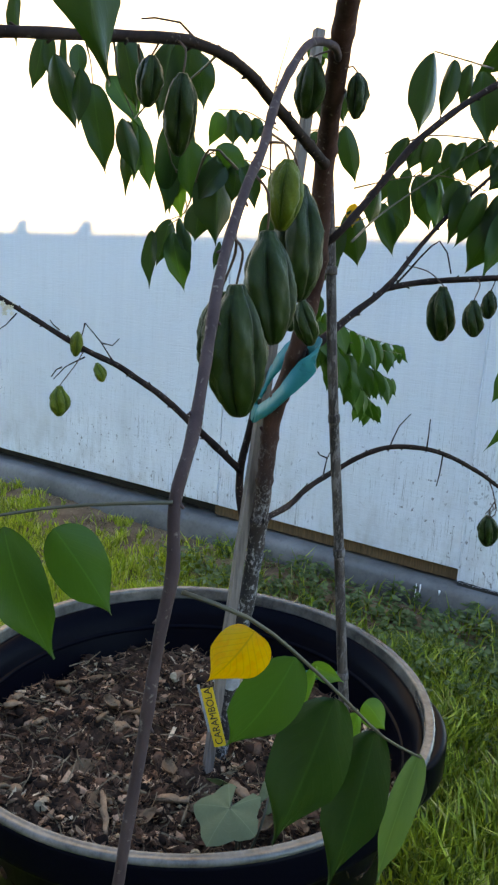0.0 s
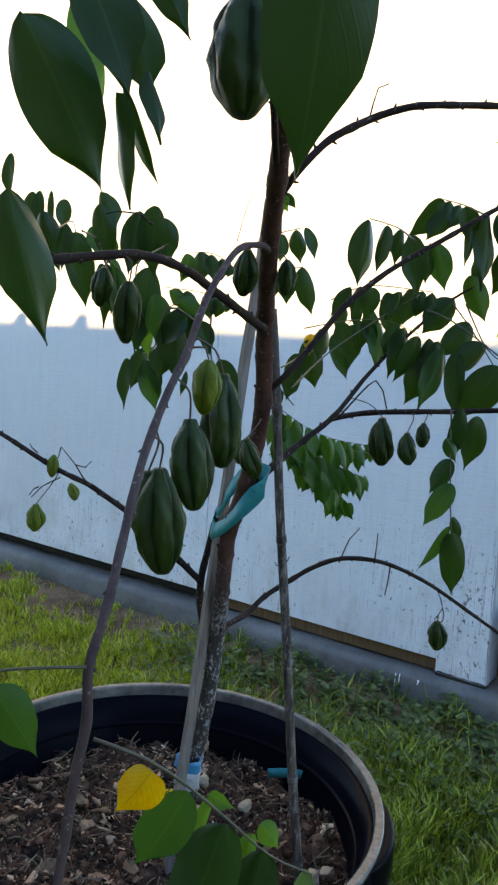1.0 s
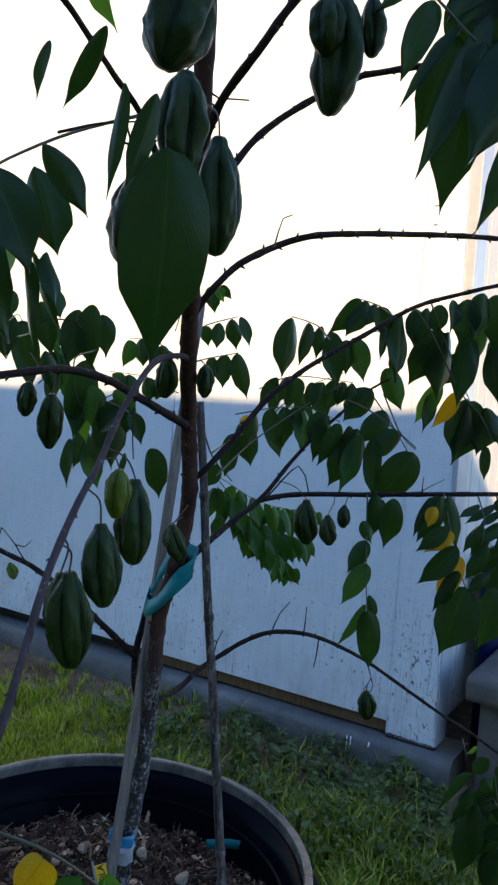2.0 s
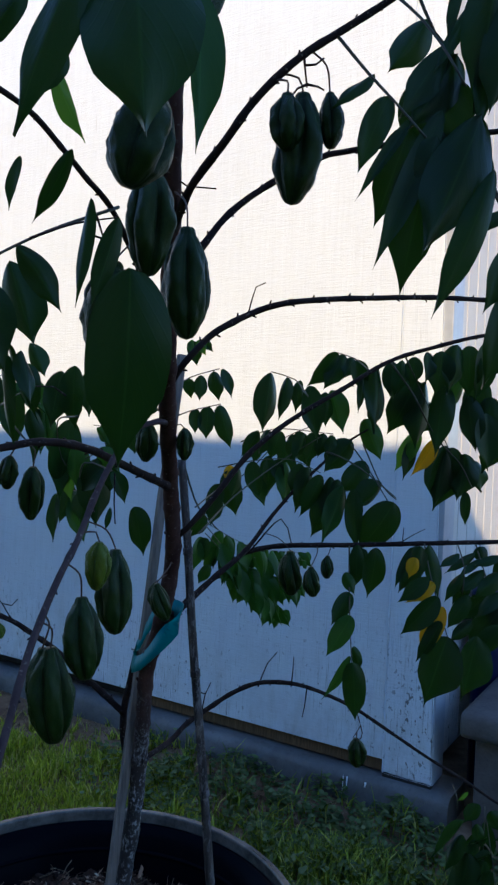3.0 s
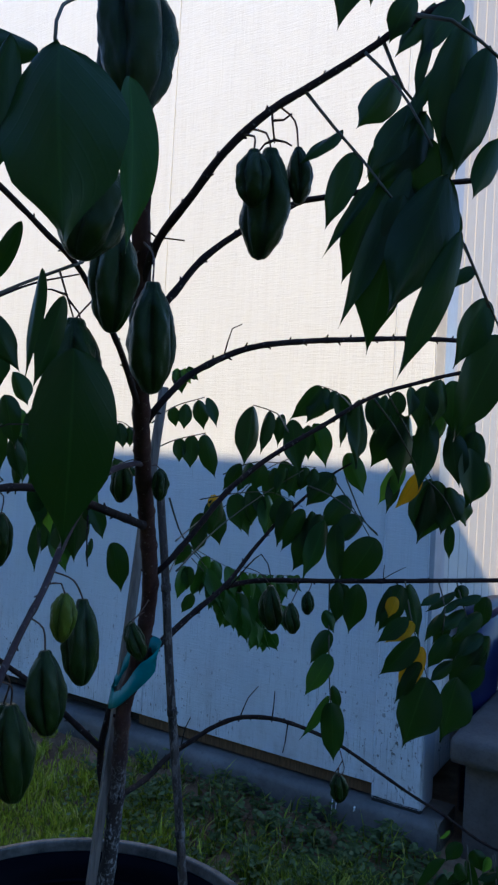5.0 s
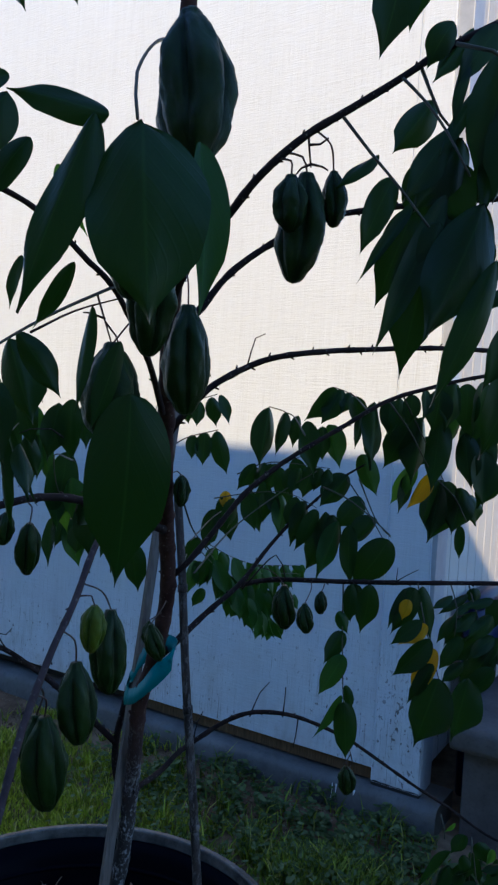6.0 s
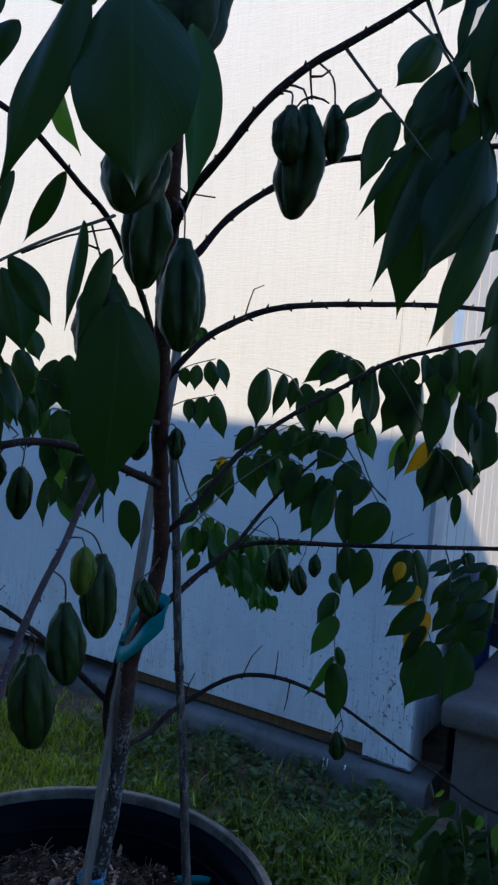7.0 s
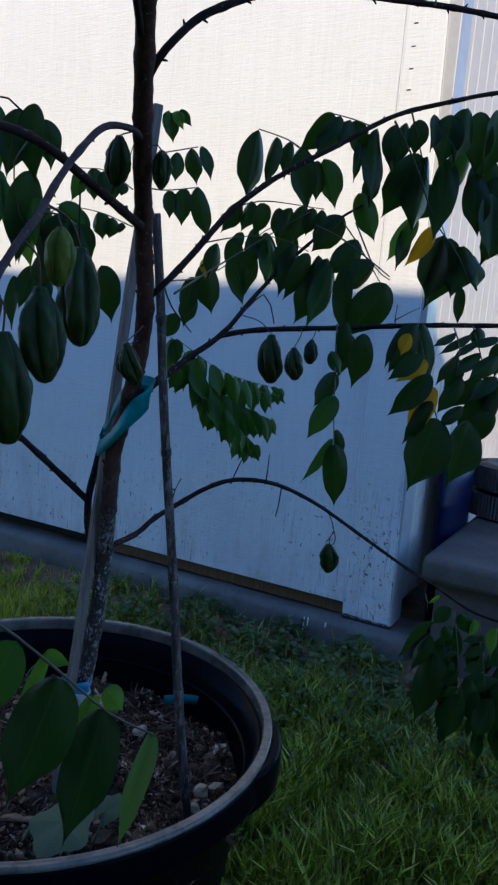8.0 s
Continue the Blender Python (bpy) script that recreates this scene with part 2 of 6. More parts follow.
INK = plain("dark_ink", (0.03, 0.02, 0.02), 0.6)
ROOTS = speckled("root_fibre", ((0.0, (0.0188, 0.0095, 0.0063)), (0.6, (0.0941, 0.0489, 0.0315)), (0.9, (0.2666, 0.1494, 0.0945)), (1.0, (0.5331, 0.3395, 0.2268))))
SOIL = speckled("potting_soil", ((0.30, (0.0121, 0.0066, 0.0049)), (0.54, (0.0756, 0.0380, 0.0243)), (0.74, (0.2117, 0.1152, 0.0729)), (0.9, (0.4234, 0.2488, 0.1641))), 0.95, False, 70)
CHIPS = speckled("bark_chips", ((0.0, (0.0134, 0.0070, 0.0054)), (0.46, (0.0874, 0.0407, 0.0248)), (0.72, (0.3763, 0.2037, 0.1210)), (0.90, (0.6451, 0.3958, 0.2484)), (1.0, (0.7840, 0.6286, 0.4320))))
CLODS = speckled("soil_clod", ((0.0, (0.0076, 0.0040, 0.0031)), (0.6, (0.0544, 0.0275, 0.0183)), (0.86, (0.1966, 0.1021, 0.0632)), (1.0, (0.5746, 0.3405, 0.2187))), 0.95)
DEAD = weathered_wood("dead_leaf", (0.16, 0.085, 0.045), (0.28, 0.17, 0.10))
STRAW = weathered_wood("dry_straw", (0.13, 0.088, 0.052), (0.28, 0.20, 0.125))
BLOSSOM = plain("cream_petal", (0.62, 0.58, 0.44), 0.6)
PERLITE = plain("perlite", (0.36, 0.27, 0.17), 0.8)
CHIP_WOOD = weathered_wood("pale_chip_wood", (0.224, 0.128, 0.072), (0.376, 0.241, 0.151))
SQUASH = leaf_green("seedling_leaf", (0.095, 0.112, 0.058), (0.122, 0.140, 0.074), (0.12, 0.20, 0.07), 0.12, 0.8, 0.16, 0.15)
GRASS = Mat("grass_blade", 0.5, spec=0.25)
GRASS.colour(GRASS.ramp(GRASS.island(), (0.0, (0.016, 0.026, 0.004)), (0.32, (0.13, 0.17, 0.012)), (0.60, (0.40, 0.45, 0.032)), (0.82, (0.58, 0.58, 0.055)), (0.92, (0.62, 0.50, 0.19)), (1.0, (0.46, 0.35, 0.18))))
GRASS.translucent((0.45, 0.58, 0.05), 0.36)
LUSH = Mat("lush_grass_blade", 0.45, spec=0.25)
LUSH.colour(LUSH.ramp(LUSH.island(), (0.0, (0.016, 0.024, 0.004)), (0.38, (0.092, 0.132, 0.014)), (0.70, (0.28, 0.34, 0.036)), (0.90, (0.42, 0.45, 0.05)), (1.0, (0.46, 0.37, 0.16))))
LUSH.translucent((0.25, 0.38, 0.03), 0.25)
CLOVER = Mat("low_weed_leaf", 0.55, spec=0.25)
CLOVER.colour(CLOVER.ramp(CLOVER.island(), (0.0, (0.032, 0.055, 0.018)), (0.6, (0.085, 0.12, 0.042)), (1.0, (0.17, 0.21, 0.09))))
CLOVER.translucent((0.16, 0.28, 0.06), 0.25)
THATCH = speckled("dry_thatch", ((0.0, (0.06, 0.040, 0.022)), (0.5, (0.17, 0.115, 0.062)), (0.85, (0.36, 0.26, 0.14)), (1.0, (0.52, 0.42, 0.26))))
EARTH = Mat("lawn_earth", 0.95, spec=0.12)
_soil = EARTH.ramp(EARTH.noise(9, 6, 0.7), (0.3, (0.075, 0.044, 0.026)), (0.55, (0.20, 0.125, 0.075)), (0.8, (0.38, 0.26, 0.165)))
_turf = EARTH.ramp(EARTH.noise(3, 8, 0.75), (0.3, (0.030, 0.036, 0.010)), (0.6, (0.085, 0.095, 0.024)), (0.8, (0.16, 0.155, 0.055)))
_depth = EARTH.t.nodes.new("ShaderNodeVectorMath")  # bare soil along the foot of the shed, turf away from it
_depth.operation, _depth.inputs[1].default_value = "DOT_PRODUCT", (0.2833, 0.412, 0.0)
EARTH.put(EARTH.coord.outputs["Object"], _depth.inputs[0])
EARTH.colour(EARTH.mix(EARTH.ramp(EARTH.mix(0.25, _depth.outputs["Value"], EARTH.noise(2.5, 5, 0.7)), (0.60, 0.0), (0.76, 1.0)), _turf, _soil))
EARTH.bump(EARTH.noise(300, 3, 0.6), 0.4, 0.002)
BLUE = plain("blue_plastic", (0.0022, 0.0065, 0.045), 0.45, 0.2)
TRIM = plain("grey_trim_paint", (0.40, 0.41, 0.43), 0.35, 0.5, spread=0.2)
RUBBER = plain("black_rubber", (0.022, 0.022, 0.023), 0.6)
# tread tone lightened in place of sun on the tyres
LIT_RUBBER = plain("lit_tread_rubber", (0.11, 0.105, 0.10), 0.7)


# ---- making meshes ----
def mesh_ob(name, bm, mat, smooth=True):
    me = bpy.data.meshes.new(name)
    bm.normal_update()
    bm.to_mesh(me)
    bm.free()
    me.materials.append(mat)
    if smooth:
        me.polygons.foreach_set("use_smooth", [True] * len(me.polygons))
    return new(name, me)


WORLD = {}


def thing(name, at, label, category, group="", kind=""):
    """An Empty at the base of a thing that has parts."""
    e = new(name)
    e.empty_display_size = 0.05
    e.matrix_basis = at if isinstance(at, Matrix) else Matrix.Translation(at)
    WORLD[e] = e.matrix_basis.copy()
    return tagged(e, label, category, group, kind)


def hang(ob, parent, m=None):
    """Puts ob under parent; m is its pose in the world."""
    ob.parent = parent
    ob.matrix_parent_inverse = WORLD[parent].inverted()
    ob.matrix_basis = m if m else Matrix.Identity(4)
    WORLD[ob] = ob.matrix_basis.copy()
    return ob


def part(name, bm, mat, parent, label="", m=None, smooth=True):
    ob = hang(mesh_ob(name, bm, mat, smooth), parent, m)
    return tagged(ob, label) if label else ob


def single(name, bm, mat, label, category, m=None, smooth=True, group="", kind=""):
    ob = mesh_ob(name, bm, mat, smooth)
    ob.matrix_basis = m if m else Matrix.Identity(4)
    WORLD[ob] = ob.matrix_basis.copy()
    return tagged(ob, label, category, group, kind)


def box(x0, x1, y0, y1, z0, z1, bevel=0.003, cuts=0):
    bm = bmesh.new()
    bmesh.ops.create_cube(bm, size=1)
    for v in bm.verts:
        v.co = Vector((x0 + (v.co.x + 0.5) * (x1 - x0), y0 + (v.co.y + 0.5) * (y1 - y0), z0 + (v.co.z + 0.5) * (z1 - z0)))
    if bevel:
        bmesh.ops.bevel(bm, geom=list(bm.edges), offset=bevel, segments=2, affect="EDGES", profile=0.6)
    return bm


def lathe(profile, sides=64):
    bm = bmesh.new()
    rings = [[bm.verts.new((r * math.cos(a), r * math.sin(a), z)) for a in (2 * math.pi * i / sides for i in range(sides))] for r, z in profile]
    for a, b in zip(rings, rings[1:]):
        for i in range(sides):
            bm.faces.new((a[i], a[(i + 1) % sides], b[(i + 1) % sides], b[i]))
    return bm


def smooth_line(pts, step):
    """Points of a Catmull-Rom curve through pts, about a step apart."""
    pts = [Vector(p) for p in pts]
    ext = [2 * pts[0] - pts[1]] + pts + [2 * pts[-1] - pts[-2]]
    out = []
    for i in range(1, len(ext) - 2):
        p0, p1, p2, p3 = ext[i - 1:i + 3]
        n = max(1, int((p2 - p1).length / step))
        for j in range(n):
            t = j / n
            out.append(0.5 * (2 * p1 + (p2 - p0) * t + (2 * p0 - 5 * p1 + 4 * p2 - p3) * t * t + (3 * p1 - p0 - 3 * p2 + p3) * t ** 3))
    return out + [pts[-1]]


def tube(bm, line, r0, r1, sides=9, rough=0.0, knots=0.0, power=1.35):
    """A tapering round limb along a line; knots: metres between the swellings at its nodes."""
    rings, n, run = [], len(line), 0.0
    side = None
    for i, p in enumerate(line):
        d = (line[min(i + 1, n - 1)] - line[max(i - 1, 0)]).normalized()
        side = (side - d * side.dot(d)).normalized() if side else d.orthogonal().normalized()
        up = d.cross(side)
        run += (p - line[i - 1]).length if i else 0
        r = r1 + (r0 - r1) * (1 - i / max(1, n - 1)) ** power
        if knots:
            near = abs((run / knots) % 1 - 0.5) * 2
            r *= 1 + 0.15 * max(0, near - 0.72) / 0.28
        ring = []
        for s in range(sides):
            a = 2 * math.pi * s / sides
            q = p + r * (math.cos(a) * side + math.sin(a) * up)
            if rough:
                q += (q - p) * rough * noise.noise(q * 90)
            ring.append(bm.verts.new(q))
        rings.append(ring)
    for a, b in zip(rings, rings[1:]):
        for s in range(sides):
            bm.faces.new((a[s], a[(s + 1) % sides], b[(s + 1) % sides], b[s]))
    bm.faces.new(rings[0][::-1])
    bm.faces.new(rings[-1])


# ---- the shed wall, its corner and the concrete at its foot ----
U, N = Vector((0.824, -0.5666, 0)), Vector((-0.5666, -0.824, 0))
FRONT = Matrix(((U.x, -N.x, 0, 0.628), (U.y, -N.y, 0, 1.970), (0, 0, 1, 0), (0, 0, 0, 1)))  # x along the wall, y into it
WALL_TOP = 3.6
shed = thing("wall_shed", FRONT, "white painted plywood siding of a garden shed, grimy along its foot", "wall", kind="structure")
for x0, x1 in ((-4.5, -3.285), (-3.281, -2.064), (-2.060, -0.841), (-0.837, 0.058)):
    bm = box(x0, x1, 0, 0.016, 0.158, WALL_TOP, 0.002)
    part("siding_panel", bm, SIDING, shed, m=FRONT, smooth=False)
for x in (-0.839, -2.062):
    part("joint_batten", box(x - 0.004, x + 0.004, 0.006, 0.014, 0.16, WALL_TOP, 0.001), SIDING, shed, m=FRONT, smooth=False)
part("wall_core", box(-4.5, 0.12, 0.018, 0.12, 0.16, WALL_TOP, 0), DARK, shed, m=FRONT, smooth=False)
bm = box(0.002, 0.146, -0.0042, -0.0003, 0.123, WALL_TOP, 0.006)
for v in bm.verts:
    if v.co.x > 0.07:
        v.co.x -= 0.020 * max(0.0, v.co.z - 0.105)
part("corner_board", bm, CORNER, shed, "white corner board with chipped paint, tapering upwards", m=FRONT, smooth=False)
# black strip put in for the dark gap below the corner board
bm = box(0.003, 0.145, -0.0056, 0.020, 0.106, 0.127, 0.003)
bmesh.ops.subdivide_edges(bm, edges=[e for e in bm.edges if abs(e.verts[0].co.x - e.verts[1].co.x) > 0.1], cuts=14)
for v in bm.verts:
    v.co.z += 0.005 * noise.noise(v.co * 60)
part("rotten_edge", bm, DARK, shed, "black ragged strip standing in for the dark gap under the corner board", m=FRONT, smooth=False)
part("corner_board", box(0.060, 0.1465, -0.0002, 0.095, 0.12, WALL_TOP, 0.003), TRIM, shed, "smooth bluish-grey edge board", m=FRONT, smooth=False)
part("sill_plate", box(-0.86, 0.004, 0.016, 0.10, 0.118, 0.155, 0.004), SILL, shed, "bare brown wooden sill under the siding", m=FRONT, smooth=False)
# no sill here: a recessed near-black box gives the gap its darkness
part("sill_plate", box(-4.5, -0.864, 0.045, 0.10, 0.116, 0.158, 0.004), DARK, shed, "near-black strip standing in for the dark rotten gap under the siding", m=FRONT, smooth=False)
for z in (1.563, 1.615, 1.670, 1.726):
    part("nail", box(0.024, 0.036, -0.0055, -0.0040, z - 0.0015, z + 0.0015, 0.0004), DARK, shed, m=FRONT, smooth=False)
part("wall_core", box(-4.5, 0.02, 3.5, 3.6, 0.14, WALL_TOP, 0), SIDING, shed, m=FRONT, smooth=False)
part("wall_core", box(-4.5, -4.4, 0.125, 3.48, 0.14, WALL_TOP, 0), SIDING, shed, m=FRONT, smooth=False)
part("roof", box(-4.6, 0.25, -0.06, 3.7, WALL_TOP + 0.002, WALL_TOP + 0.08, 0.01), ROOF, shed, m=FRONT, smooth=False)
# side wall going back from the corner, with narrow grooves
SIDE_X = 0.128
for i in range(34):
    y = 0.10 + i * 0.102
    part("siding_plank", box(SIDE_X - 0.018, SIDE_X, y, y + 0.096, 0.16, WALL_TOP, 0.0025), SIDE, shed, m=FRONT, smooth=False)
part("wall_core", box(SIDE_X - 0.1, SIDE_X - 0.012, 0.125, 3.6, 0.14, WALL_TOP, 0), SIDING, shed, m=FRONT, smooth=False)

bm = bmesh.new()
prof = [(0.12, -0.02), (0.12, 0.112), (-0.020, 0.112), (-0.034, 0.104), (-0.042, 0.088), (-0.048, 0.03), (-0.05, -0.05)]
rows_ = []
for x in np.linspace(-4.5, 0.205, 90):
    rows_.append([bm.verts.new((x, y + 0.004 * noise.noise(Vector((x * 3, y * 9, z * 9))), z + 0.004 * noise.noise(Vector((x * 2.5, 7 + y * 9, z * 9))))) for y, z in prof])
for a, b in zip(rows_, rows_[1:]):
    for i in range(len(prof) - 1):
        bm.faces.new((a[i], a[i + 1], b[i + 1], b[i]))
bm.faces.new(rows_[0])
bm.faces.new(rows_[-1][::-1])
single("kerb_foundation", bm, KERB, "smooth grey concrete footing along the foot of the wall", "footing", m=FRONT, kind="structure")

# drips of white paint on the footing
for x, z0, z1, w in ((-0.098, 0.052, 0.100, 0.0028), (-0.086, 0.062, 0.101, 0.0034), (-0.03, 0.088, 0.099, 0.006)):
    bm = bmesh.new()
    tube(bm, smooth_line([(x, -0.043, z1), (x + 0.001, -0.0475, (z0 + z1) / 2), (x, -0.050, z0)], 0.008), w * 0.6, w * 0.35, 6, 0.2)
    single("paint_drip", bm, WHITE, "white paint drip on the grey footing", "paint drip", m=FRONT, group="paint drips")

# ground
bm = bmesh.new()
bmesh.ops.create_grid(bm, x_segments=160, y_segments=160, size=4)


def ground_height(x, y):
    """The lawn, which rises a little towards the footing of the shed."""
    away = -((x - 0.628) * -N.x + (y - 1.970) * -N.y)
    k = min(1.0, max(0.0, 1 - away / 0.7))
    return 0.034 * k * k * (3 - 2 * k) + 0.012 * noise.noise(Vector((x * 2.2, y * 2.2, 0))) + 0.005 * noise.noise(Vector((x * 12, y * 12, 3)))


for v in bm.verts:
    v.co.z = ground_height(v.co.x, v.co.y)
edge = [e for e in bm.edges if e.is_boundary]
loop = bmesh.ops.extrude_edge_only(bm, edges=edge)
for v in (g for g in loop["geom"] if isinstance(g, bmesh.types.BMVert)):
    v.co = Vector((v.co.x * 100, v.co.y * 100, -0.03))
single("ground", bm, EARTH.m, "bare brown lawn soil between the grass", "ground", kind="structure")

# unseen house assumed behind the path, placed so its eave shades the garden
HOUSE_D = 4.6
EAVE = 1.055 + 0.563 * HOUSE_D
house = thing("house", FRONT @ Matrix.Translation((0, -HOUSE_D - 0.5, 0)), "unseen plain stucco house with a dark eave, placed to cast the garden's shadow", "house")
part("wall", box(-8, 10, -HOUSE_D - 0.75, -HOUSE_D - 0.45, 0, EAVE - 0.10, 0.01), STUCCO, house, m=FRONT, smooth=False)
part("eave", box(-8.4, 10.4, -HOUSE_D - 3.0, -HOUSE_D, EAVE - 0.14, EAVE, 0.01), ROOF, house, m=FRONT, smooth=False)
# two caps added to put bumps in the eave's shadow edge
for x in (0.83, 1.18):
    part("ridge_cap", box(x - 0.03, x + 0.03, -HOUSE_D - 0.06, -HOUSE_D, EAVE, EAVE + 0.045, 0.012), ROOF, house, m=FRONT, smooth=False)

# ---- the concrete step, blue tub and tyres past the corner ----
STEP_M = FRONT @ Matrix.Translation((0.222, -0.04, 0))
step = thing("concrete_step", STEP_M, "weathered grey concrete step with an overhanging slab", "step")
part("slab", box(0.0, 1.3, 0.0, 0.95, 0.285, 0.355, 0.018), STEP, step, m=STEP_M)
part("riser", box(0.035, 1.26, 0.04, 0.90, -0.02, 0.283, 0.006), STEP, step, m=STEP_M)

BIN_M = FRONT @ Matrix.Translation((0.186, 0.42, 0))
blue_bin = thing("blue_bin", BIN_M, "dark blue plastic bin wedged between shed and concrete step", "bin")
bm = lathe([(0.001, 0.0), (0.80, 0.0), (0.86, 0.02), (0.90, 0.20), (0.945, 0.21), (0.945, 0.225), (0.91, 0.235), (0.94, 0.42), (0.985, 0.43), (0.985, 0.445), (0.95, 0.455), (0.98, 0.60), (0.001, 0.60)], 40)
bm.transform(Matrix.Diagonal((0.040, 0.18, 1, 1)))
part("body", bm, BLUE, blue_bin, m=BIN_M)
bm = lathe([(0.001, 0.601), (1.0, 0.601), (1.04, 0.607), (1.04, 0.625), (1.0, 0.634), (0.001, 0.640)], 40)
bm.transform(Matrix.Diagonal((0.039, 0.18, 1, 1)))
part("lid", bm, BLUE, blue_bin, "rounded dark blue lid", m=BIN_M)


def tyre(m):
    t = thing("small_tyre", m, "small black rubber tyre with blocky tread", "tyre", "stacked tyres")
    part("carcass", lathe([(0.09, 0.012), (0.13, 0.0), (0.160, 0.012), (0.165, 0.045), (0.160, 0.078), (0.13, 0.09), (0.09, 0.078), (0.09, 0.012)], 40), RUBBER, t, m=m)
    bm = bmesh.new()
    for i in range(84):
        a = 2 * math.pi * i / 84
        g = box(-0.004, 0.010, -0.0040, 0.0040, 0.006, 0.084, 0.001)
        g.transform(Matrix.Rotation(a, 4, "Z") @ Matrix.Translation((0.163, 0, 0)))
        me = bpy.data.meshes.new("tmp")
        g.to_mesh(me)
        g.free()
        bm.from_mesh(me)
        bpy.data.meshes.remove(me)
    part("tread", bm, LIT_RUBBER, t, "grey tread bars, coloured paler as if in sun", m=m, smooth=False)


for i in range(2):
    tyre(FRONT @ Matrix.Translation((0.335 + 0.022 * i, 0.70 - 0.01 * i, 0.356 + 0.092 * i)) @ Matrix.Rotation(0.4 * i, 4, "Z"))

# ---- the pot ----
POT_AT, POT_R, RIM_Z, SOIL_Z = Vector((-0.043, 0.837, 0)), 0.287, 0.42, 0.325
POT_M = Matrix.Translation(POT_AT)
pot = thing("nursery_pot", POT_M, "large round black plastic nursery pot with a worn rim, greyed for sky sheen", "plant pot")
R_ = POT_R
part("body", lathe([(0.001, 0.012), (R_ - 0.075, 0.012), (R_ - 0.07, 0.0), (R_ - 0.062, 0.02), (R_ - 0.040, 0.22), (R_ - 0.018, 0.36), (R_ - 0.006, 0.372), (R_ - 0.004, 0.404), (R_ - 0.012, 0.404), (R_ - 0.018, 0.378), (R_ - 0.026, 0.366), (R_ - 0.050, 0.22), (R_ - 0.072, 0.025), (0.001, 0.02)], 96), POT, pot, m=POT_M)
part("rim", lathe([(R_ - 0.006, 0.400), (R_ - 0.0058, 0.402), (R_ - 0.0058, 0.4165), (R_ - 0.0054, 0.4190), (R_ - 0.0044, 0.4204), (R_ - 0.0030, 0.4209), (R_ - 0.0010, 0.4203), (R_ + 0.0015, 0.4201), (R_ + 0.0040, 0.4206), (R_ + 0.0056, 0.4198), (R_ + 0.0066, 0.4180), (R_ + 0.0068, 0.4160), (R_ + 0.0062, 0.4150), (R_ + 0.001, 0.4140), (R_ - 0.005, 0.400), (R_ - 0.006, 0.400)], 96), RIM, pot, "scuffed rolled rim, greyed for reflected sky", m=POT_M)
part("skirt", lathe([(R_ + 0.0050, 0.4152), (R_ + 0.0064, 0.4150), (R_ + 0.0074, 0.4120), (R_ + 0.0100, 0.388), (R_ + 0.0098, 0.384), (R_ + 0.0085, 0.380), (R_ + 0.001, 0.379), (R_ + 0.001, 0.412)], 96), POT, pot, m=POT_M)
part("inner_ridge", lathe([(R_ - 0.0205, 0.370), (R_ - 0.026, 0.368), (R_ - 0.029, 0.364), (R_ - 0.024, 0.361)], 96), POT, pot, m=POT_M)
grip = box(-0.075, 0.075, 0.0, 0.017, 0.372, 0.417, 0.006)
bmesh.ops.subdivide_edges(grip, edges=[e for e in grip.edges if abs(e.verts[0].co.x - e.verts[1].co.x) > 0.05], cuts=11)
for v in grip.verts:
    v.co.y = v.co.y * (1 - 0.85 * abs(v.co.x / 0.075) ** 2.4) - 1.7 * v.co.x ** 2
part("grip", grip, POT, pot, "smooth black moulded grip bulging from the rim", m=POT_M @ Matrix.Rotation(radians(-105), 4, "Z") @ Matrix.Translation((0, R_ + 0.0030, 0)))

# ---- soil and litter in the pot ----
bm = bmesh.new()
SR = R_ - 0.024
bmesh.ops.create_circle(bm, cap_ends=True, cap_tris=True, segments=72, radius=SR)
bmesh.ops.subdivide_edges(bm, edges=[e for e in bm.edges if not e.is_boundary], cuts=34, use_grid_fill=True)
for v in bm.verts:
    p = Vector((v.co.x, v.co.y, 0))
    h = 0.019 * noise.noise(p * 9) + 0.020 * noise.noise(p * 28 + Vector((3, 1, 0))) + 0.015 * noise.noise(p * 75) + 0.006 * noise.noise(p * 190)
    v.co.z = SOIL_Z + h + 0.008 * (1 - p.length / SR)
single("potting_soil", bm, SOIL, "dark coarse potting soil filling the black pot", "soil", m=POT_M, kind="stuff")


def soil_height(x, y):
    p = Vector((x, y, 0))
    return SOIL_Z + 0.019 * noise.noise(p * 9) + 0.020 * noise.noise(p * 28 + Vector((3, 1, 0))) + 0.008 * (1 - p.length / SR)


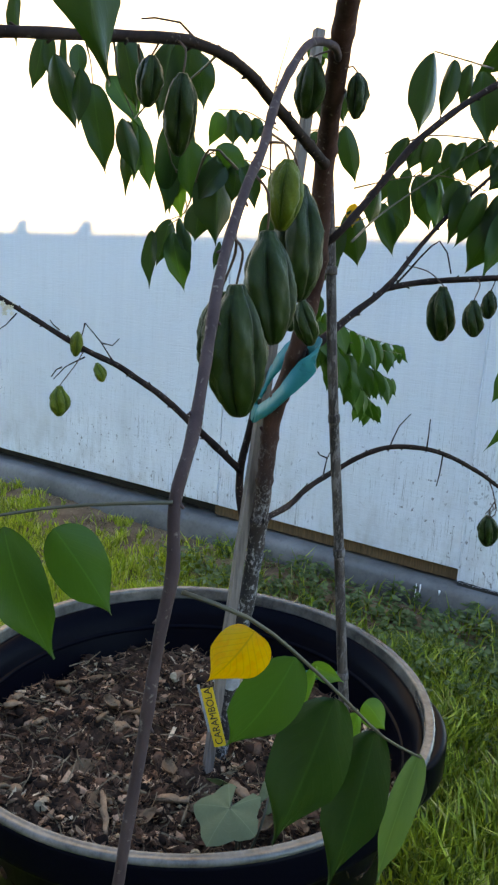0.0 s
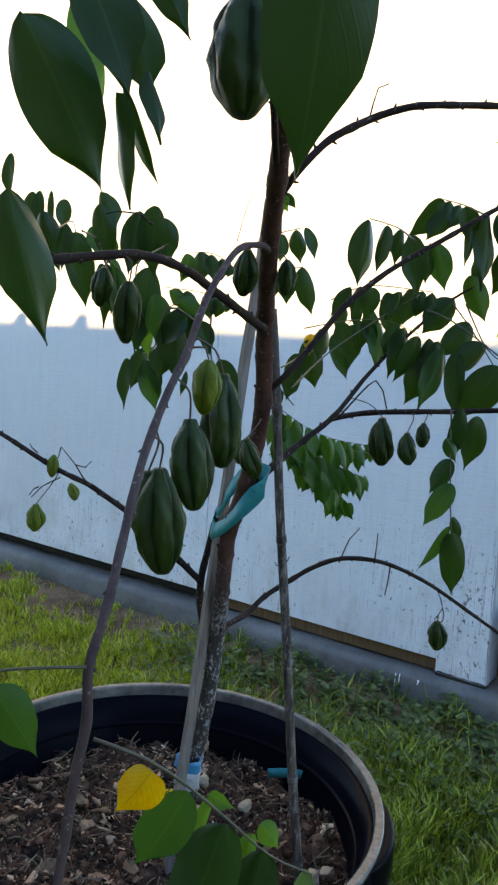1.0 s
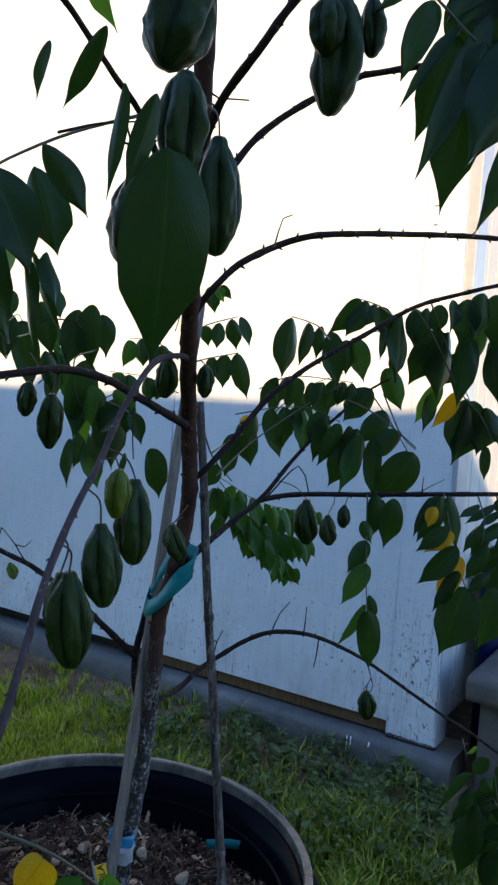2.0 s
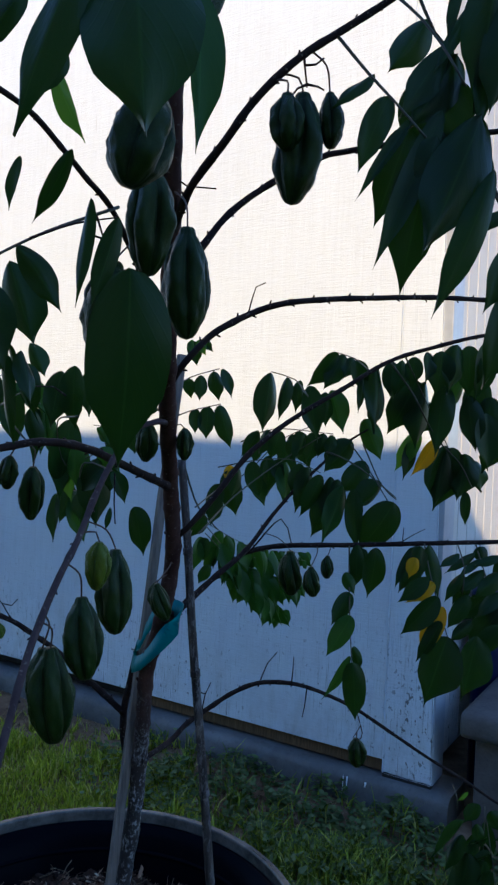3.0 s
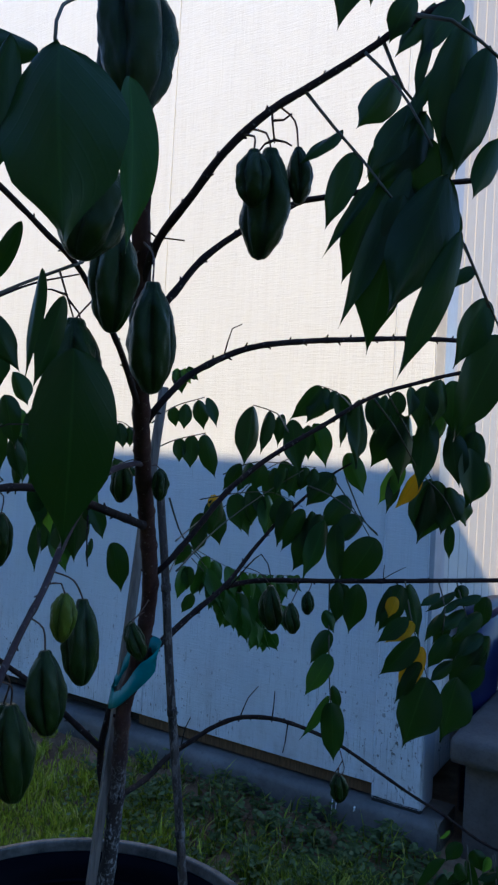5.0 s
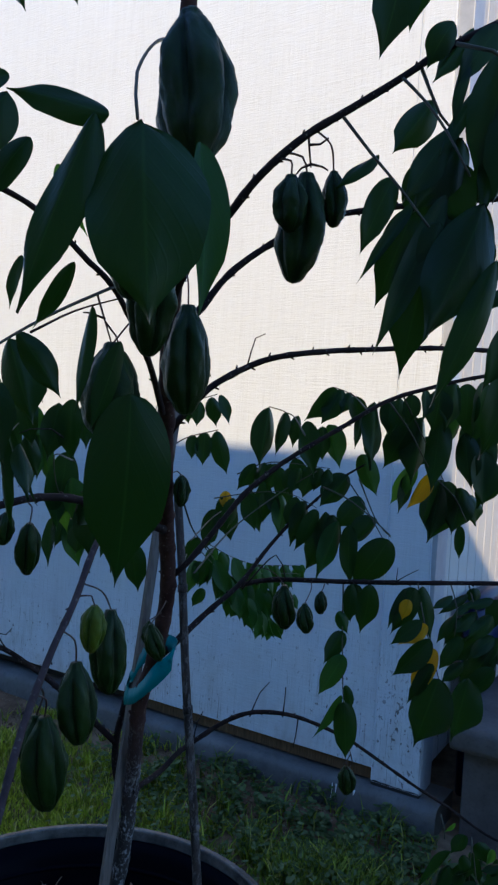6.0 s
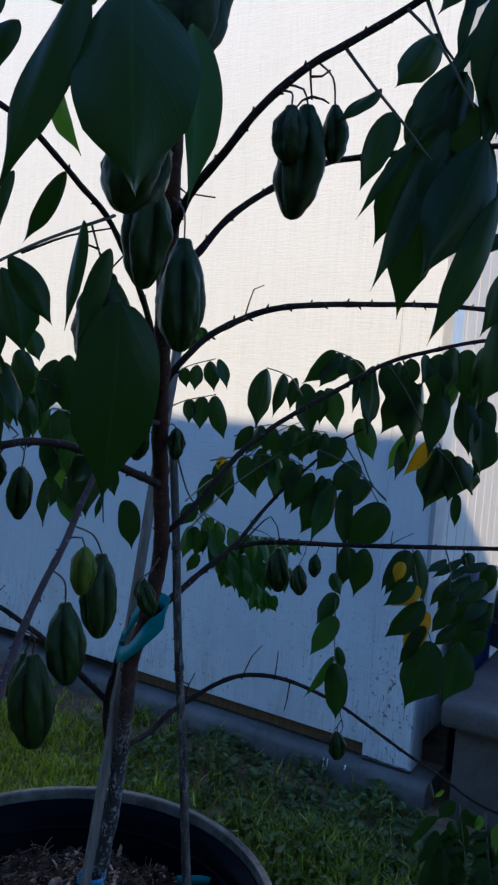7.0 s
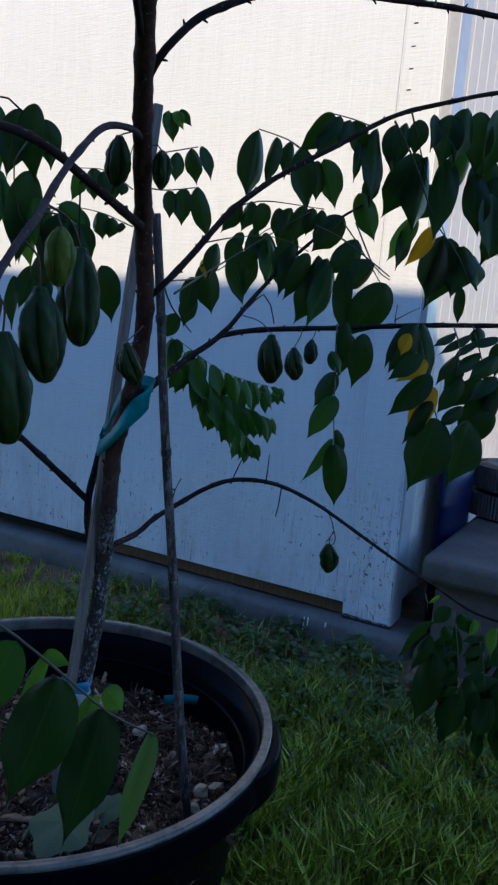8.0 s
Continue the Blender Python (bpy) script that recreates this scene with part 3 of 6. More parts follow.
def scatter(name, mat, count, make, label, category, seed, clump=None):
    rng = random.Random(seed)
    verts, faces = [], []
    while count:
        a, r = rng.uniform(0, 2 * math.pi), SR * math.sqrt(rng.random()) * 0.98
        x, y = r * math.cos(a), r * math.sin(a)
        if name == "bark_mulch" and x > 0.02 and rng.random() < 0.5:  # the far side is bare
            continue
        if clump and noise.noise(Vector((x * 24 + 5, y * 24, seed))) < clump * rng.random():
            continue
        count -= 1
        vs, fs = make(rng)
        m = Matrix.Translation((x, y, soil_height(x, y))) @ Euler((rng.uniform(-0.7, 0.7), rng.uniform(-0.7, 0.7), rng.uniform(0, 6.28))).to_matrix().to_4x4()
        k = len(verts)
        verts += [m @ Vector(v) for v in vs]
        faces += [tuple(i + k for i in f) for f in fs]
    me = bpy.data.meshes.new(name)
    me.from_pydata(verts, [], faces)
    me.materials.append(mat)
    me.polygons.foreach_set("use_smooth", [name in ("perlite_beads", "soil_clods")] * len(me.polygons))
    ob = new(name, me)
    ob.matrix_basis = POT_M
    tagged(ob, label, category, kind="stuff")


CUBE = [(0, 1, 3, 2), (4, 6, 7, 5), (0, 4, 5, 1), (2, 3, 7, 6), (0, 2, 6, 4), (1, 5, 7, 3)]


def shard(rng, lo=0.003, hi=0.018):
    lx, ly, lz = lo + (hi - lo) * rng.random() ** 2.2, 0.0007 + 0.0042 * rng.random() ** 2, 0.0005 + 0.0028 * rng.random() ** 2
    j = lambda v: v * rng.uniform(0.35, 1.0)
    return [(sx * j(lx), sy * j(ly), sz * j(lz) + 0.002) for sx in (-1, 1) for sy in (-1, 1) for sz in (-1, 1)], CUBE


def bead(rng):
    r = rng.uniform(0.0016, 0.0042)
    vs = [(0, 0, r), (0, 0, -r)] + [(r * math.cos(a) * rng.uniform(0.7, 1.1), r * math.sin(a) * rng.uniform(0.7, 1.1), 0.3 * r * (-1) ** i) for i, a in enumerate(np.linspace(0, 5.03, 6))]
    return vs, [(0, 2 + i, 2 + (i + 1) % 6) for i in range(6)] + [(1, 2 + (i + 1) % 6, 2 + i) for i in range(6)]


def straw(rng):
    ln, w = rng.uniform(0.015, 0.06), rng.uniform(0.0003, 0.0009)
    bend = rng.uniform(-0.02, 0.02)
    vs, fs = [], []
    for i in range(5):
        t = i / 4 - 0.5
        vs += [(t * ln, bend * (t * t) * 4 - w, 0.006 - 0.01 * t * t), (t * ln, bend * (t * t) * 4 + w, 0.006 - 0.01 * t * t), (t * ln, bend * (t * t) * 4, 0.0075 - 0.01 * t * t)]
    for i in range(4):
        k = 3 * i
        fs += [(k, k + 1, k + 4, k + 3), (k + 1, k + 2, k + 5, k + 4), (k + 2, k, k + 3, k + 5)]
    return vs, fs


scatter("bark_mulch", CHIPS, 1900, lambda r: shard(r, 0.002, 0.024), "shredded brown bark mulch on the potting soil", "mulch", 1, 0.9)
scatter("soil_crumbs", CLODS, 9000, lambda r: shard(r, 0.0008, 0.0045), "small dark crumbs of potting soil", "soil", 2)
def clod(rng):
    """A crumbly lump: a rough ball of two bent rings between its poles."""
    r = 0.0015 + 0.009 * rng.random() ** 2.5
    j = lambda: rng.uniform(0.5, 1.3)
    vs = [(0, 0, 0.8 * r * j()), (0, 0, -r)]
    for z, w in ((0.45, 0.8), (-0.2, 1.0)):
        for i in range(8):
            a, k = math.pi * (i + (0.5 if z < 0 else 0)) / 4, w * r * j()
            vs.append((k * math.cos(a), k * math.sin(a), z * r * j()))
    fs = [(0, 2 + i, 2 + (i + 1) % 8) for i in range(8)] + [(1, 10 + (i + 1) % 8, 10 + i) for i in range(8)]
    fs += [(2 + i, 10 + i, 2 + (i + 1) % 8) for i in range(8)] + [(2 + (i + 1) % 8, 10 + i, 10 + (i + 1) % 8) for i in range(8)]
    return vs, fs


scatter("soil_clods", CLODS, 1300, clod, "dark crumbly clods of potting soil", "soil", 6)
scatter("perlite_beads", PERLITE, 520, bead, "clusters of pale perlite beads on the soil", "perlite", 3, 2.2)
def root_hair(rng):
    """A short curly root, a thread of three sides."""
    ln, w, bend, turn = rng.uniform(0.006, 0.022), rng.uniform(0.0002, 0.0005), rng.uniform(-2.6, 2.6), rng.uniform(0, 6.28)
    vs, fs, p = [], [], Vector((0, 0, 0.004))
    for i in range(7):
        a = turn + bend * i / 6
        vs += [p + Vector((0, -w, 0)), p + Vector((0, w, 0)), p + Vector((w, 0, 1.6 * w))]
        p = p + Vector((math.cos(a), math.sin(a), rng.uniform(-0.5, 0.5))) * ln / 6
    for i in range(6):
        k = 3 * i
        fs += [(k, k + 1, k + 4, k + 3), (k + 1, k + 2, k + 5, k + 4), (k + 2, k, k + 3, k + 5)]
    return vs, fs


scatter("root_hairs", ROOTS, 5200, root_hair, "fine curly brown roots matted over the soil", "roots", 8)
scatter("dry_fibres", STRAW, 260, straw, "dry curled plant fibres on the soil", "plant litter", 4)


def wood_chip(x, y, ln, w, turn, label="pale curled wood chip lying on the soil", mat=None, up=0.006):
    w *= 0.7
    bm = box(-ln / 2, ln / 2, -w / 2, w / 2, -0.002, 0.002, 0)
    bmesh.ops.subdivide_edges(bm, edges=[e for e in bm.edges if abs(e.verts[0].co.x - e.verts[1].co.x) > 0.5 * ln], cuts=6)
    for v in bm.verts:
        t = v.co.x / ln * 2
        v.co.z += 0.25 * w * (1 - t * t) + 0.002 * noise.noise(v.co * 200)
        v.co.y *= (1 - 0.45 * t * t) * (1 + 0.9 * noise.noise(v.co * 140))
        v.co.z += 0.004 * noise.noise(v.co * 110)
    single("wood_chip", bm, mat or CHIP_WOOD, label, "wood chip", Matrix.Translation((x, y, soil_height(x - POT_AT.x, y - POT_AT.y) + up)) @ Euler((0.15, 0.1, turn)).to_matrix().to_4x4(), group="wood chips")


# ---- leaves, fruit, limbs ----
def leaf_mesh(kind, seed):
    """An ovate leaflet, one unit long and wide, folded at its rib, with a drawn-out tip."""
    rng = random.Random(seed)
    curl, fold, sway, wav = rng.uniform(0.05, 0.75), rng.uniform(-0.9, -0.25), rng.uniform(-0.30, 0.30), rng.uniform(0.02, 0.10)
    if seed % 3 == 0:
        fold = rng.uniform(0.15, 0.5)
    uneven, tip_at, swell, blunt = rng.uniform(-0.12, 0.12), rng.uniform(0.60, 0.72), rng.uniform(0.68, 0.88), rng.uniform(0.56, 0.72)
    bm = bmesh.new()
    uv = bm.loops.layers.uv.new("UVMap")
    nv, nu = 20, 8

    def half(v):
        return 0.5 * math.sin(math.pi * min(1, max(0, v)) ** swell) ** blunt

    grid, info = [], {}
    for i in range(nv + 1):
        v = 0.35 * i / nv + 0.65 * (1 - math.cos(math.pi * i / nv)) / 2
        h = half(v) if v < tip_at else half(tip_at) * ((1 - v) / (1 - tip_at)) ** (0.95 + 0.55 * v)
        h = max(h, 0.014 if i == 0 else 0.005)
        row = []
        for j in range(nu + 1):
            u = (j / nu - 0.5) * 2
            x = u * h * (1 + uneven * (1 if u > 0 else -1)) + sway * v * v
            z = fold * abs(u) ** 1.35 * h - curl * v * v + wav * math.sin(8 * v + 3 * u) * abs(u)
            p = bm.verts.new((x, v, z))
            info[p] = (u, v)
            row.append(p)
        grid.append(row)
    for i in range(nv):
        for j in range(nu):
            f = bm.faces.new((grid[i][j], grid[i][j + 1], grid[i + 1][j + 1], grid[i + 1][j]))
            for lp in f.loops:
                lp[uv].uv = info[lp.vert]
    bm.normal_update()
    me = bpy.data.meshes.new("leaf_" + kind)
    bm.to_mesh(me)
    bm.free()
    me.materials.append(LEAVES[kind])
    me.polygons.foreach_set("use_smooth", [True] * len(me.polygons))
    return me


LEAF_MESHES = {k: [leaf_mesh(k, 10 * i + s) for s in range(24)] for i, k in enumerate(LEAVES)}
leaf_rng = random.Random(11)


def leaf(parent, base, tip, width, roll, kind="green"):
    """A leaflet from base to tip; roll: degrees by which its face turns away from the open side of the garden."""
    base, tip = Vector(base), Vector(tip)
    y = tip - base
    ln = y.length
    y.normalize()
    face = Vector((0, -1, 0.15))
    face = (face - y * face.dot(y)).normalized()
    if roll == 0:
        roll = leaf_rng.uniform(-24, 24)
    face = Matrix.Rotation(radians(roll), 3, y) @ face
    x = y.cross(face)
    ob = new("leaf", leaf_rng.choice(LEAF_MESHES[kind]))
    m = Matrix((x * width, y * ln, face * width)).transposed().to_4x4()
    m.translation = base
    hang(ob, parent, m)
    if kind == "yellow":
        tagged(ob, "yellowed leaf")


def twig(parent, pts, r, mat=None):
    bm = bmesh.new()
    tube(bm, smooth_line(pts, 0.012), r * 1.15, r * 0.7, 6)
    return part("leaf_stalk", bm, mat or TWIG, parent)


def pinnate(parent, a, b, c, count, ln, seed, kind="green"):
    """A compound leaf: leaflets hanging in turn on either side of an arching stalk."""
    rng = random.Random(seed)
    a, b, c = Vector(a), Vector(b), Vector(c)
    twig(parent, [a, b, c], 0.0008)
    line = smooth_line([a, b, c], 0.004)
    for i in range(count):
        f = 0.12 + 0.88 * i / (count - 1)
        k = min(len(line) - 2, int(f * (len(line) - 1)))
        p, d = line[k], (line[k + 1] - line[k]).normalized()
        out = d.cross(Vector((0, 0, 1)))
        out = (out.normalized() if out.length > 0.2 else Vector((1, 0, 0))) * (1 if i % 2 else -1)
        way = (Vector((0, 0, -1)) + 0.15 * d + out * rng.uniform(0.15, 0.55)).normalized()
        if i == count - 1:
            way = (d + Vector((0, 0, -0.8))).normalized()
        size = ln * (0.62 + 0.45 * math.sin(math.pi * (0.25 + 0.6 * f))) * rng.uniform(0.85, 1.12)
        leaf(parent, p, p + way * size, size * rng.uniform(0.38, 0.48), rng.uniform(-55, 55), kind)


def fruit_mesh(name, mat, seed, depth):
    """A green star fruit: five thick rounded wings parted by creases, one unit long, hanging down from its neck."""
    bm = bmesh.new()
    uv = bm.loops.layers.uv.new("UVMap")
    sides, rows = 70, 30
    rng = random.Random(seed)
    lean, belly, spin = rng.uniform(-0.05, 0.05), rng.uniform(0.95, 1.22), rng.uniform(-0.7, 0.7)
    wings = [rng.uniform(0.84, 1.10) for _ in range(5)]
    ends = [rng.uniform(-0.05, 0.05) for _ in range(5)]
    info, grid = {}, []
    for i in range(rows + 1):
        v = 0.3 * i / rows + 0.7 * (1 - math.cos(math.pi * i / rows)) / 2
        prof = 0.5 * max(0.0, math.sin(math.pi * v ** belly)) ** (0.42 + 0.14 * max(0.0, 1 - v / 0.5))
        cap = 0.17 * max(0.0, 1 - ((v - 0.055) / 0.075) ** 2) ** 0.5
        tip = 0.05 * max(0.0, (v - 0.93) / 0.07)
        prof = max(prof, cap, 0.012)
        ring = []
        for s in range(sides):
            a = 2 * math.pi * s / sides
            q = 2.5 * (a + spin * (v - 0.4) + 0.10 * math.sin(3 * v + seed))
            n = int((q / math.pi + 0.5) % 5)
            lobe = abs(math.cos(q)) ** 0.42
            wob = noise.noise(Vector((2.4 * math.cos(a), 2.4 * math.sin(a), 5 * v + 3 * seed))) + 0.35 * noise.noise(Vector((7 * math.cos(a), 7 * math.sin(a), 16 * v + seed)))
            deep = depth * (0.25 + 0.75 * math.sin(math.pi * min(1.0, max(0.0, v + ends[n])))) if v > 0.1 else 0.25 * depth
            r = prof * (1 - deep * (1 - lobe)) * (1 + (wings[n] - 1) * lobe) * (1 + 0.15 * wob)
            p = bm.verts.new((r * math.cos(a) + lean * v * v, r * math.sin(a), -v - tip))
            info[p] = (lobe, v)
            ring.append(p)
        grid.append(ring)
    for a, b in zip(grid, grid[1:]):
        for s in range(sides):
            f = bm.faces.new((a[s], b[s], b[(s + 1) % sides], a[(s + 1) % sides]))
            for lp in f.loops:
                lp[uv].uv = info[lp.vert]
    bm.faces.new(grid[0])
    bm.faces.new(grid[-1][::-1])
    bm.normal_update()
    me = bpy.data.meshes.new(name)
    bm.to_mesh(me)
    bm.free()
    me.materials.append(mat)
    me.polygons.foreach_set("use_smooth", [True] * len(me.polygons))
    return me


FRUITS = [fruit_mesh("fruit", FRUIT, s, 0.44 + 0.03 * s) for s in range(5)]
LIMES = [fruit_mesh("fruit_lime", FRUIT_LIME, s + 7, 0.40) for s in range(2)]
LINES = {}


def fruit(parent, top, bottom, wide=0.52, turn=0, lime=False, stalk=True):
    """A fruit between two points, on a stalk from the nearest place of its branch."""
    top, bottom = Vector(top), Vector(bottom)
    z = top - bottom
    ln = z.length
    z.normalize()
    x = Vector((1, 0, 0))
    x = (x - z * x.dot(z)).normalized()
    y = z.cross(x)
    m = (Matrix((x * wide * 1.10 * ln, y * wide * 1.10 * ln, z * ln)).transposed().to_4x4()) @ Matrix.Rotation(radians(turn), 4, "Z")
    m.translation = top
    ob = hang(new("fruit", (LIMES if lime else FRUITS)[int(turn) % (2 if lime else 5)]), parent, m)
    tagged(ob, "yellow-green unripe star fruit" if lime else "glossy green ribbed star fruit")
    if stalk:
        near = min(LINES[parent], key=lambda p: (p - top).length + 0.6 * max(0, top.z - p.z))
        mid = (near + top) / 2 + Vector((0.004, 0, 0.004))
        bm = bmesh.new()
        tube(bm, smooth_line([near, mid, top, top - z * 0.004], 0.004), 0.00072, 0.0006, 6, 0, 0.006)
        part("fruit_stalk", bm, STALK, parent)


TREE_AT = Vector((-0.008, 0.812, SOIL_Z))
tree = thing("star_fruit_tree", TREE_AT, "young star fruit tree with green fruit, tied to a stake", "tree")


def limb(name, pts, r0, r1, mat, label="", nubs=0, knots=0.045, seed=0, sides=10, spur=0.35, power=1.35):
    """A limb of the tree, with the short spurs that fallen leaves left on it."""
    line = smooth_line(pts, 0.006)
    bm = bmesh.new()
    tube(bm, line, r0, r1, sides, 0.12, knots, power)
    rng = random.Random(seed + len(pts))
    for i in range(nubs):
        k = int((0.08 + 0.9 * (i + rng.uniform(-0.2, 0.2)) / nubs) * (len(line) - 1))
        k = max(1, min(len(line) - 2, k))
        d = (line[k + 1] - line[k]).normalized()
        side = Matrix.Rotation(rng.uniform(-0.5, 0.5) + (math.pi if i % 2 else 0), 3, d) @ d.cross(Vector((0, -1, 0.1))).normalized()
        r = r0 + (r1 - r0) * k / len(line)
        p = line[k] + side * r * 0.6
        tube(bm, [p, p + side * r * (0.3 + 0.4 * spur) + d * r * 0.3, p + side * r * (0.55 + 0.8 * spur) + d * r * 0.7], r * 0.5, r * 0.2, 5)
    ob = part(name, bm, mat, tree, label)
    LINES[ob] = line
    return ob


trunk = limb("trunk", [(-0.004, 0.822, 0.30), (0.004, 0.820, 0.42), (0.021, 0.808, 0.56), (0.028, 0.789, 0.663), (0.033, 0.762, 0.765), (0.048, 0.734, 0.828), (0.060, 0.698, 0.914), (0.056, 0.650, 0.995), (0.054, 0.577, 1.061), (0.056, 0.500, 1.120), (0.059, 0.420, 1.195), (0.060, 0.372, 1.255), (0.062, 0.340, 1.32), (0.064, 0.31, 1.40)], 0.0102, 0.0038, TRUNK_BARK, "brown trunk, spotted grey-white towards its foot", 10, 0.05, 1, 14, power=0.42)
stem = limb("side_stem", [(0.012, 0.812, 0.63), (0.004, 0.814, 0.665), (0.003, 0.811, 0.70), (0.010, 0.812, 0.74), (0.0145, 0.813, 0.768)], 0.0050, 0.0040, BARK, knots=0)
droop = limb("branch", [(0.054, 0.575, 1.058), (0.047, 0.545, 1.058), (0.030, 0.515, 1.050), (0.017, 0.483, 1.025), (0.008, 0.447, 0.996), (0.003, 0.410, 0.968), (-0.004, 0.379, 0.945), (-0.012, 0.338, 0.908), (-0.0155, 0.297, 0.866), (-0.018, 0.277, 0.841), (-0.0225, 0.266, 0.819), (-0.022, 0.264, 0.793), (-0.026, 0.262, 0.766), (-0.030, 0.262, 0.729), (-0.034, 0.262, 0.697), (-0.039, 0.264, 0.655), (-0.045, 0.268, 0.60)], 0.0026, 0.0024, BARK_PALE, "purplish-grey drooping branch", 14, 0.055, 2)
left_mid = limb("branch", [(0.054, 0.625, 0.995), (0.016, 0.560, 1.017), (-0.012, 0.512, 1.032), (-0.042, 0.479, 1.036), (-0.071, 0.452, 1.029), (-0.104, 0.424, 1.020), (-0.129, 0.402, 1.013), (-0.17, 0.37, 1.00)], 0.0043, 0.0028, BARK, "", 14, 0.03, 3)
left_low = limb("branch", [(0.004, 0.810, 0.695), (-0.050, 0.808, 0.743), (-0.085, 0.810, 0.772), (-0.117, 0.812, 0.792), (-0.139, 0.813, 0.805), (-0.173, 0.814, 0.819), (-0.204, 0.816, 0.835), (-0.241, 0.820, 0.855), (-0.30, 0.824, 0.885)], 0.0043, 0.0026, BARK, "", 12, 0.04, 4)
right_low = limb("branch", [(0.028, 0.784, 0.647), (0.060, 0.825, 0.654), (0.083, 0.849, 0.670), (0.119, 0.863, 0.692), (0.145, 0.866, 0.708), (0.177, 0.865, 0.721), (0.217, 0.864, 0.722), (0.253, 0.870, 0.712), (0.296, 0.888, 0.690), (0.330, 0.905, 0.668), (0.419, 0.900, 0.613), (0.469, 0.894, 0.586), (0.523, 0.878, 0.556), (0.570, 0.854, 0.547)], 0.0037, 0.0018, BARK, "", 14, 0.045, 5)
right_fork = limb("branch", [(0.044, 0.742, 0.82), (0.070, 0.752, 0.843), (0.106, 0.783, 0.873), (0.146, 0.810, 0.905), (0.183, 0.829, 0.953), (0.211, 0.832, 0.987), (0.231, 0.829, 1.008), (0.268, 0.825, 1.045), (0.30, 0.82, 1.068)], 0.0050, 0.0014, BARK, "", 10, 0.05, 6)
right_level = limb("branch", [(0.144, 0.812, 0.903), (0.190, 0.812, 0.913), (0.277, 0.774, 0.923), (0.352, 0.743, 0.932), (0.436, 0.729, 0.939), (0.52, 0.72, 0.945)], 0.0034, 0.0024, BARK, "", 8, 0.05, 7)
right_up = limb("branch", [(0.058, 0.690, 0.93), (0.078, 0.684, 0.950), (0.103, 0.694, 0.981), (0.134, 0.707, 1.023), (0.156, 0.714, 1.045), (0.189, 0.723, 1.072), (0.247, 0.736, 1.110), (0.306, 0.746, 1.148), (0.367, 0.749, 1.170), (0.416, 0.748, 1.184), (0.50, 0.75, 1.20)], 0.0035, 0.0022, BARK, "", 12, 0.045, 8)
thorny = limb("branch", [(0.055, 0.540, 1.088), (0.066, 0.526, 1.106), (0.080, 0.526, 1.124), (0.095, 0.531, 1.140), (0.116, 0.538, 1.154), (0.139, 0.544, 1.166), (0.163, 0.544, 1.173), (0.203, 0.559, 1.181), (0.239, 0.570, 1.186), (0.294, 0.586, 1.193), (0.342, 0.600, 1.197), (0.42, 0.62, 1.20)], 0.0033, 0.0022, BARK, "brown branch set with short spurs", 20, 0.03, 9, spur=0.9)
up_long = limb("branch", [(0.059, 0.420, 1.192), (0.068, 0.395, 1.210), (0.076, 0.380, 1.222), (0.094, 0.359, 1.240), (0.112, 0.346, 1.263), (0.129, 0.339, 1.280), (0.147, 0.336, 1.295), (0.164, 0.334, 1.306), (0.188, 0.331, 1.322), (0.208, 0.328, 1.336), (0.225, 0.325, 1.348), (0.29, 0.32, 1.385)], 0.0031, 0.0020, BARK, "", 16, 0.035, 10)
up_second = limb("branch", [(0.058, 0.450, 1.165), (0.081, 0.460, 1.197), (0.102, 0.466, 1.227), (0.134, 0.469, 1.254), (0.174, 0.466, 1.277), (0.192, 0.464, 1.282), (0.25, 0.45, 1.29), (0.32, 0.43, 1.295)], 0.0031, 0.0022, BARK, "", 10, 0.04, 11)
up_left = limb("branch", [(0.053, 0.500, 1.112), (0.044, 0.42, 1.15), (0.028, 0.345, 1.184), (0.013, 0.310, 1.197), (0.003, 0.286, 1.205), (-0.008, 0.255, 1.211), (-0.03, 0.22, 1.215)], 0.0028, 0.0015, BARK, "", 8, 0.03, 12)

# fruit
fruit(droop, (-0.006, 0.372, 0.899), (-0.002, 0.375, 0.836), 0.46, 0)
fruit(droop, (-0.014, 0.385, 0.895), (-0.013, 0.388, 0.850), 0.48, 31)
fruit(droop, (0.008, 0.404, 0.927), (0.013, 0.400, 0.871), 0.50, 15)
fruit(droop, (0.017, 0.418, 0.965), (0.016, 0.422, 0.930), 0.58, 10, True)
fruit(droop, (0.026, 0.445, 0.956), (0.028, 0.440, 0.894), 0.46, 50)
fruit(trunk, (0.046, 0.655, 0.890), (0.056, 0.660, 0.851), 0.50, 22)
fruit(trunk, (0.042, 0.690, 0.884), (0.040, 0.690, 0.860), 0.50, 41)
fruit(droop, (0.036, 0.572, 1.058), (0.034, 0.588, 1.022), 0.54, 33)
fruit(trunk, (0.070, 0.590, 1.054), (0.071, 0.592, 1.024), 0.52, 64)
fruit(left_mid, (-0.045, 0.468, 1.016), (-0.047, 0.480, 0.974), 0.46, 9)
fruit(left_mid, (-0.063, 0.466, 1.024), (-0.066, 0.472, 0.998), 0.55, 44)
fruit(right_fork, (0.203, 0.800, 0.909), (0.206, 0.806, 0.854), 0.52, 27)
fruit(right_level, (0.224, 0.758, 0.897), (0.227, 0.758, 0.862), 0.58, 12)
fruit(right_level, (0.248, 0.785, 0.907), (0.247, 0.782, 0.880), 0.58, 57)
fruit(left_low, (-0.196, 0.800, 0.780), (-0.196, 0.800, 0.748), 0.60, 5, True)
fruit(left_low, (-0.180, 0.812, 0.838), (-0.182, 0.812, 0.812), 0.55, 36, True, False)
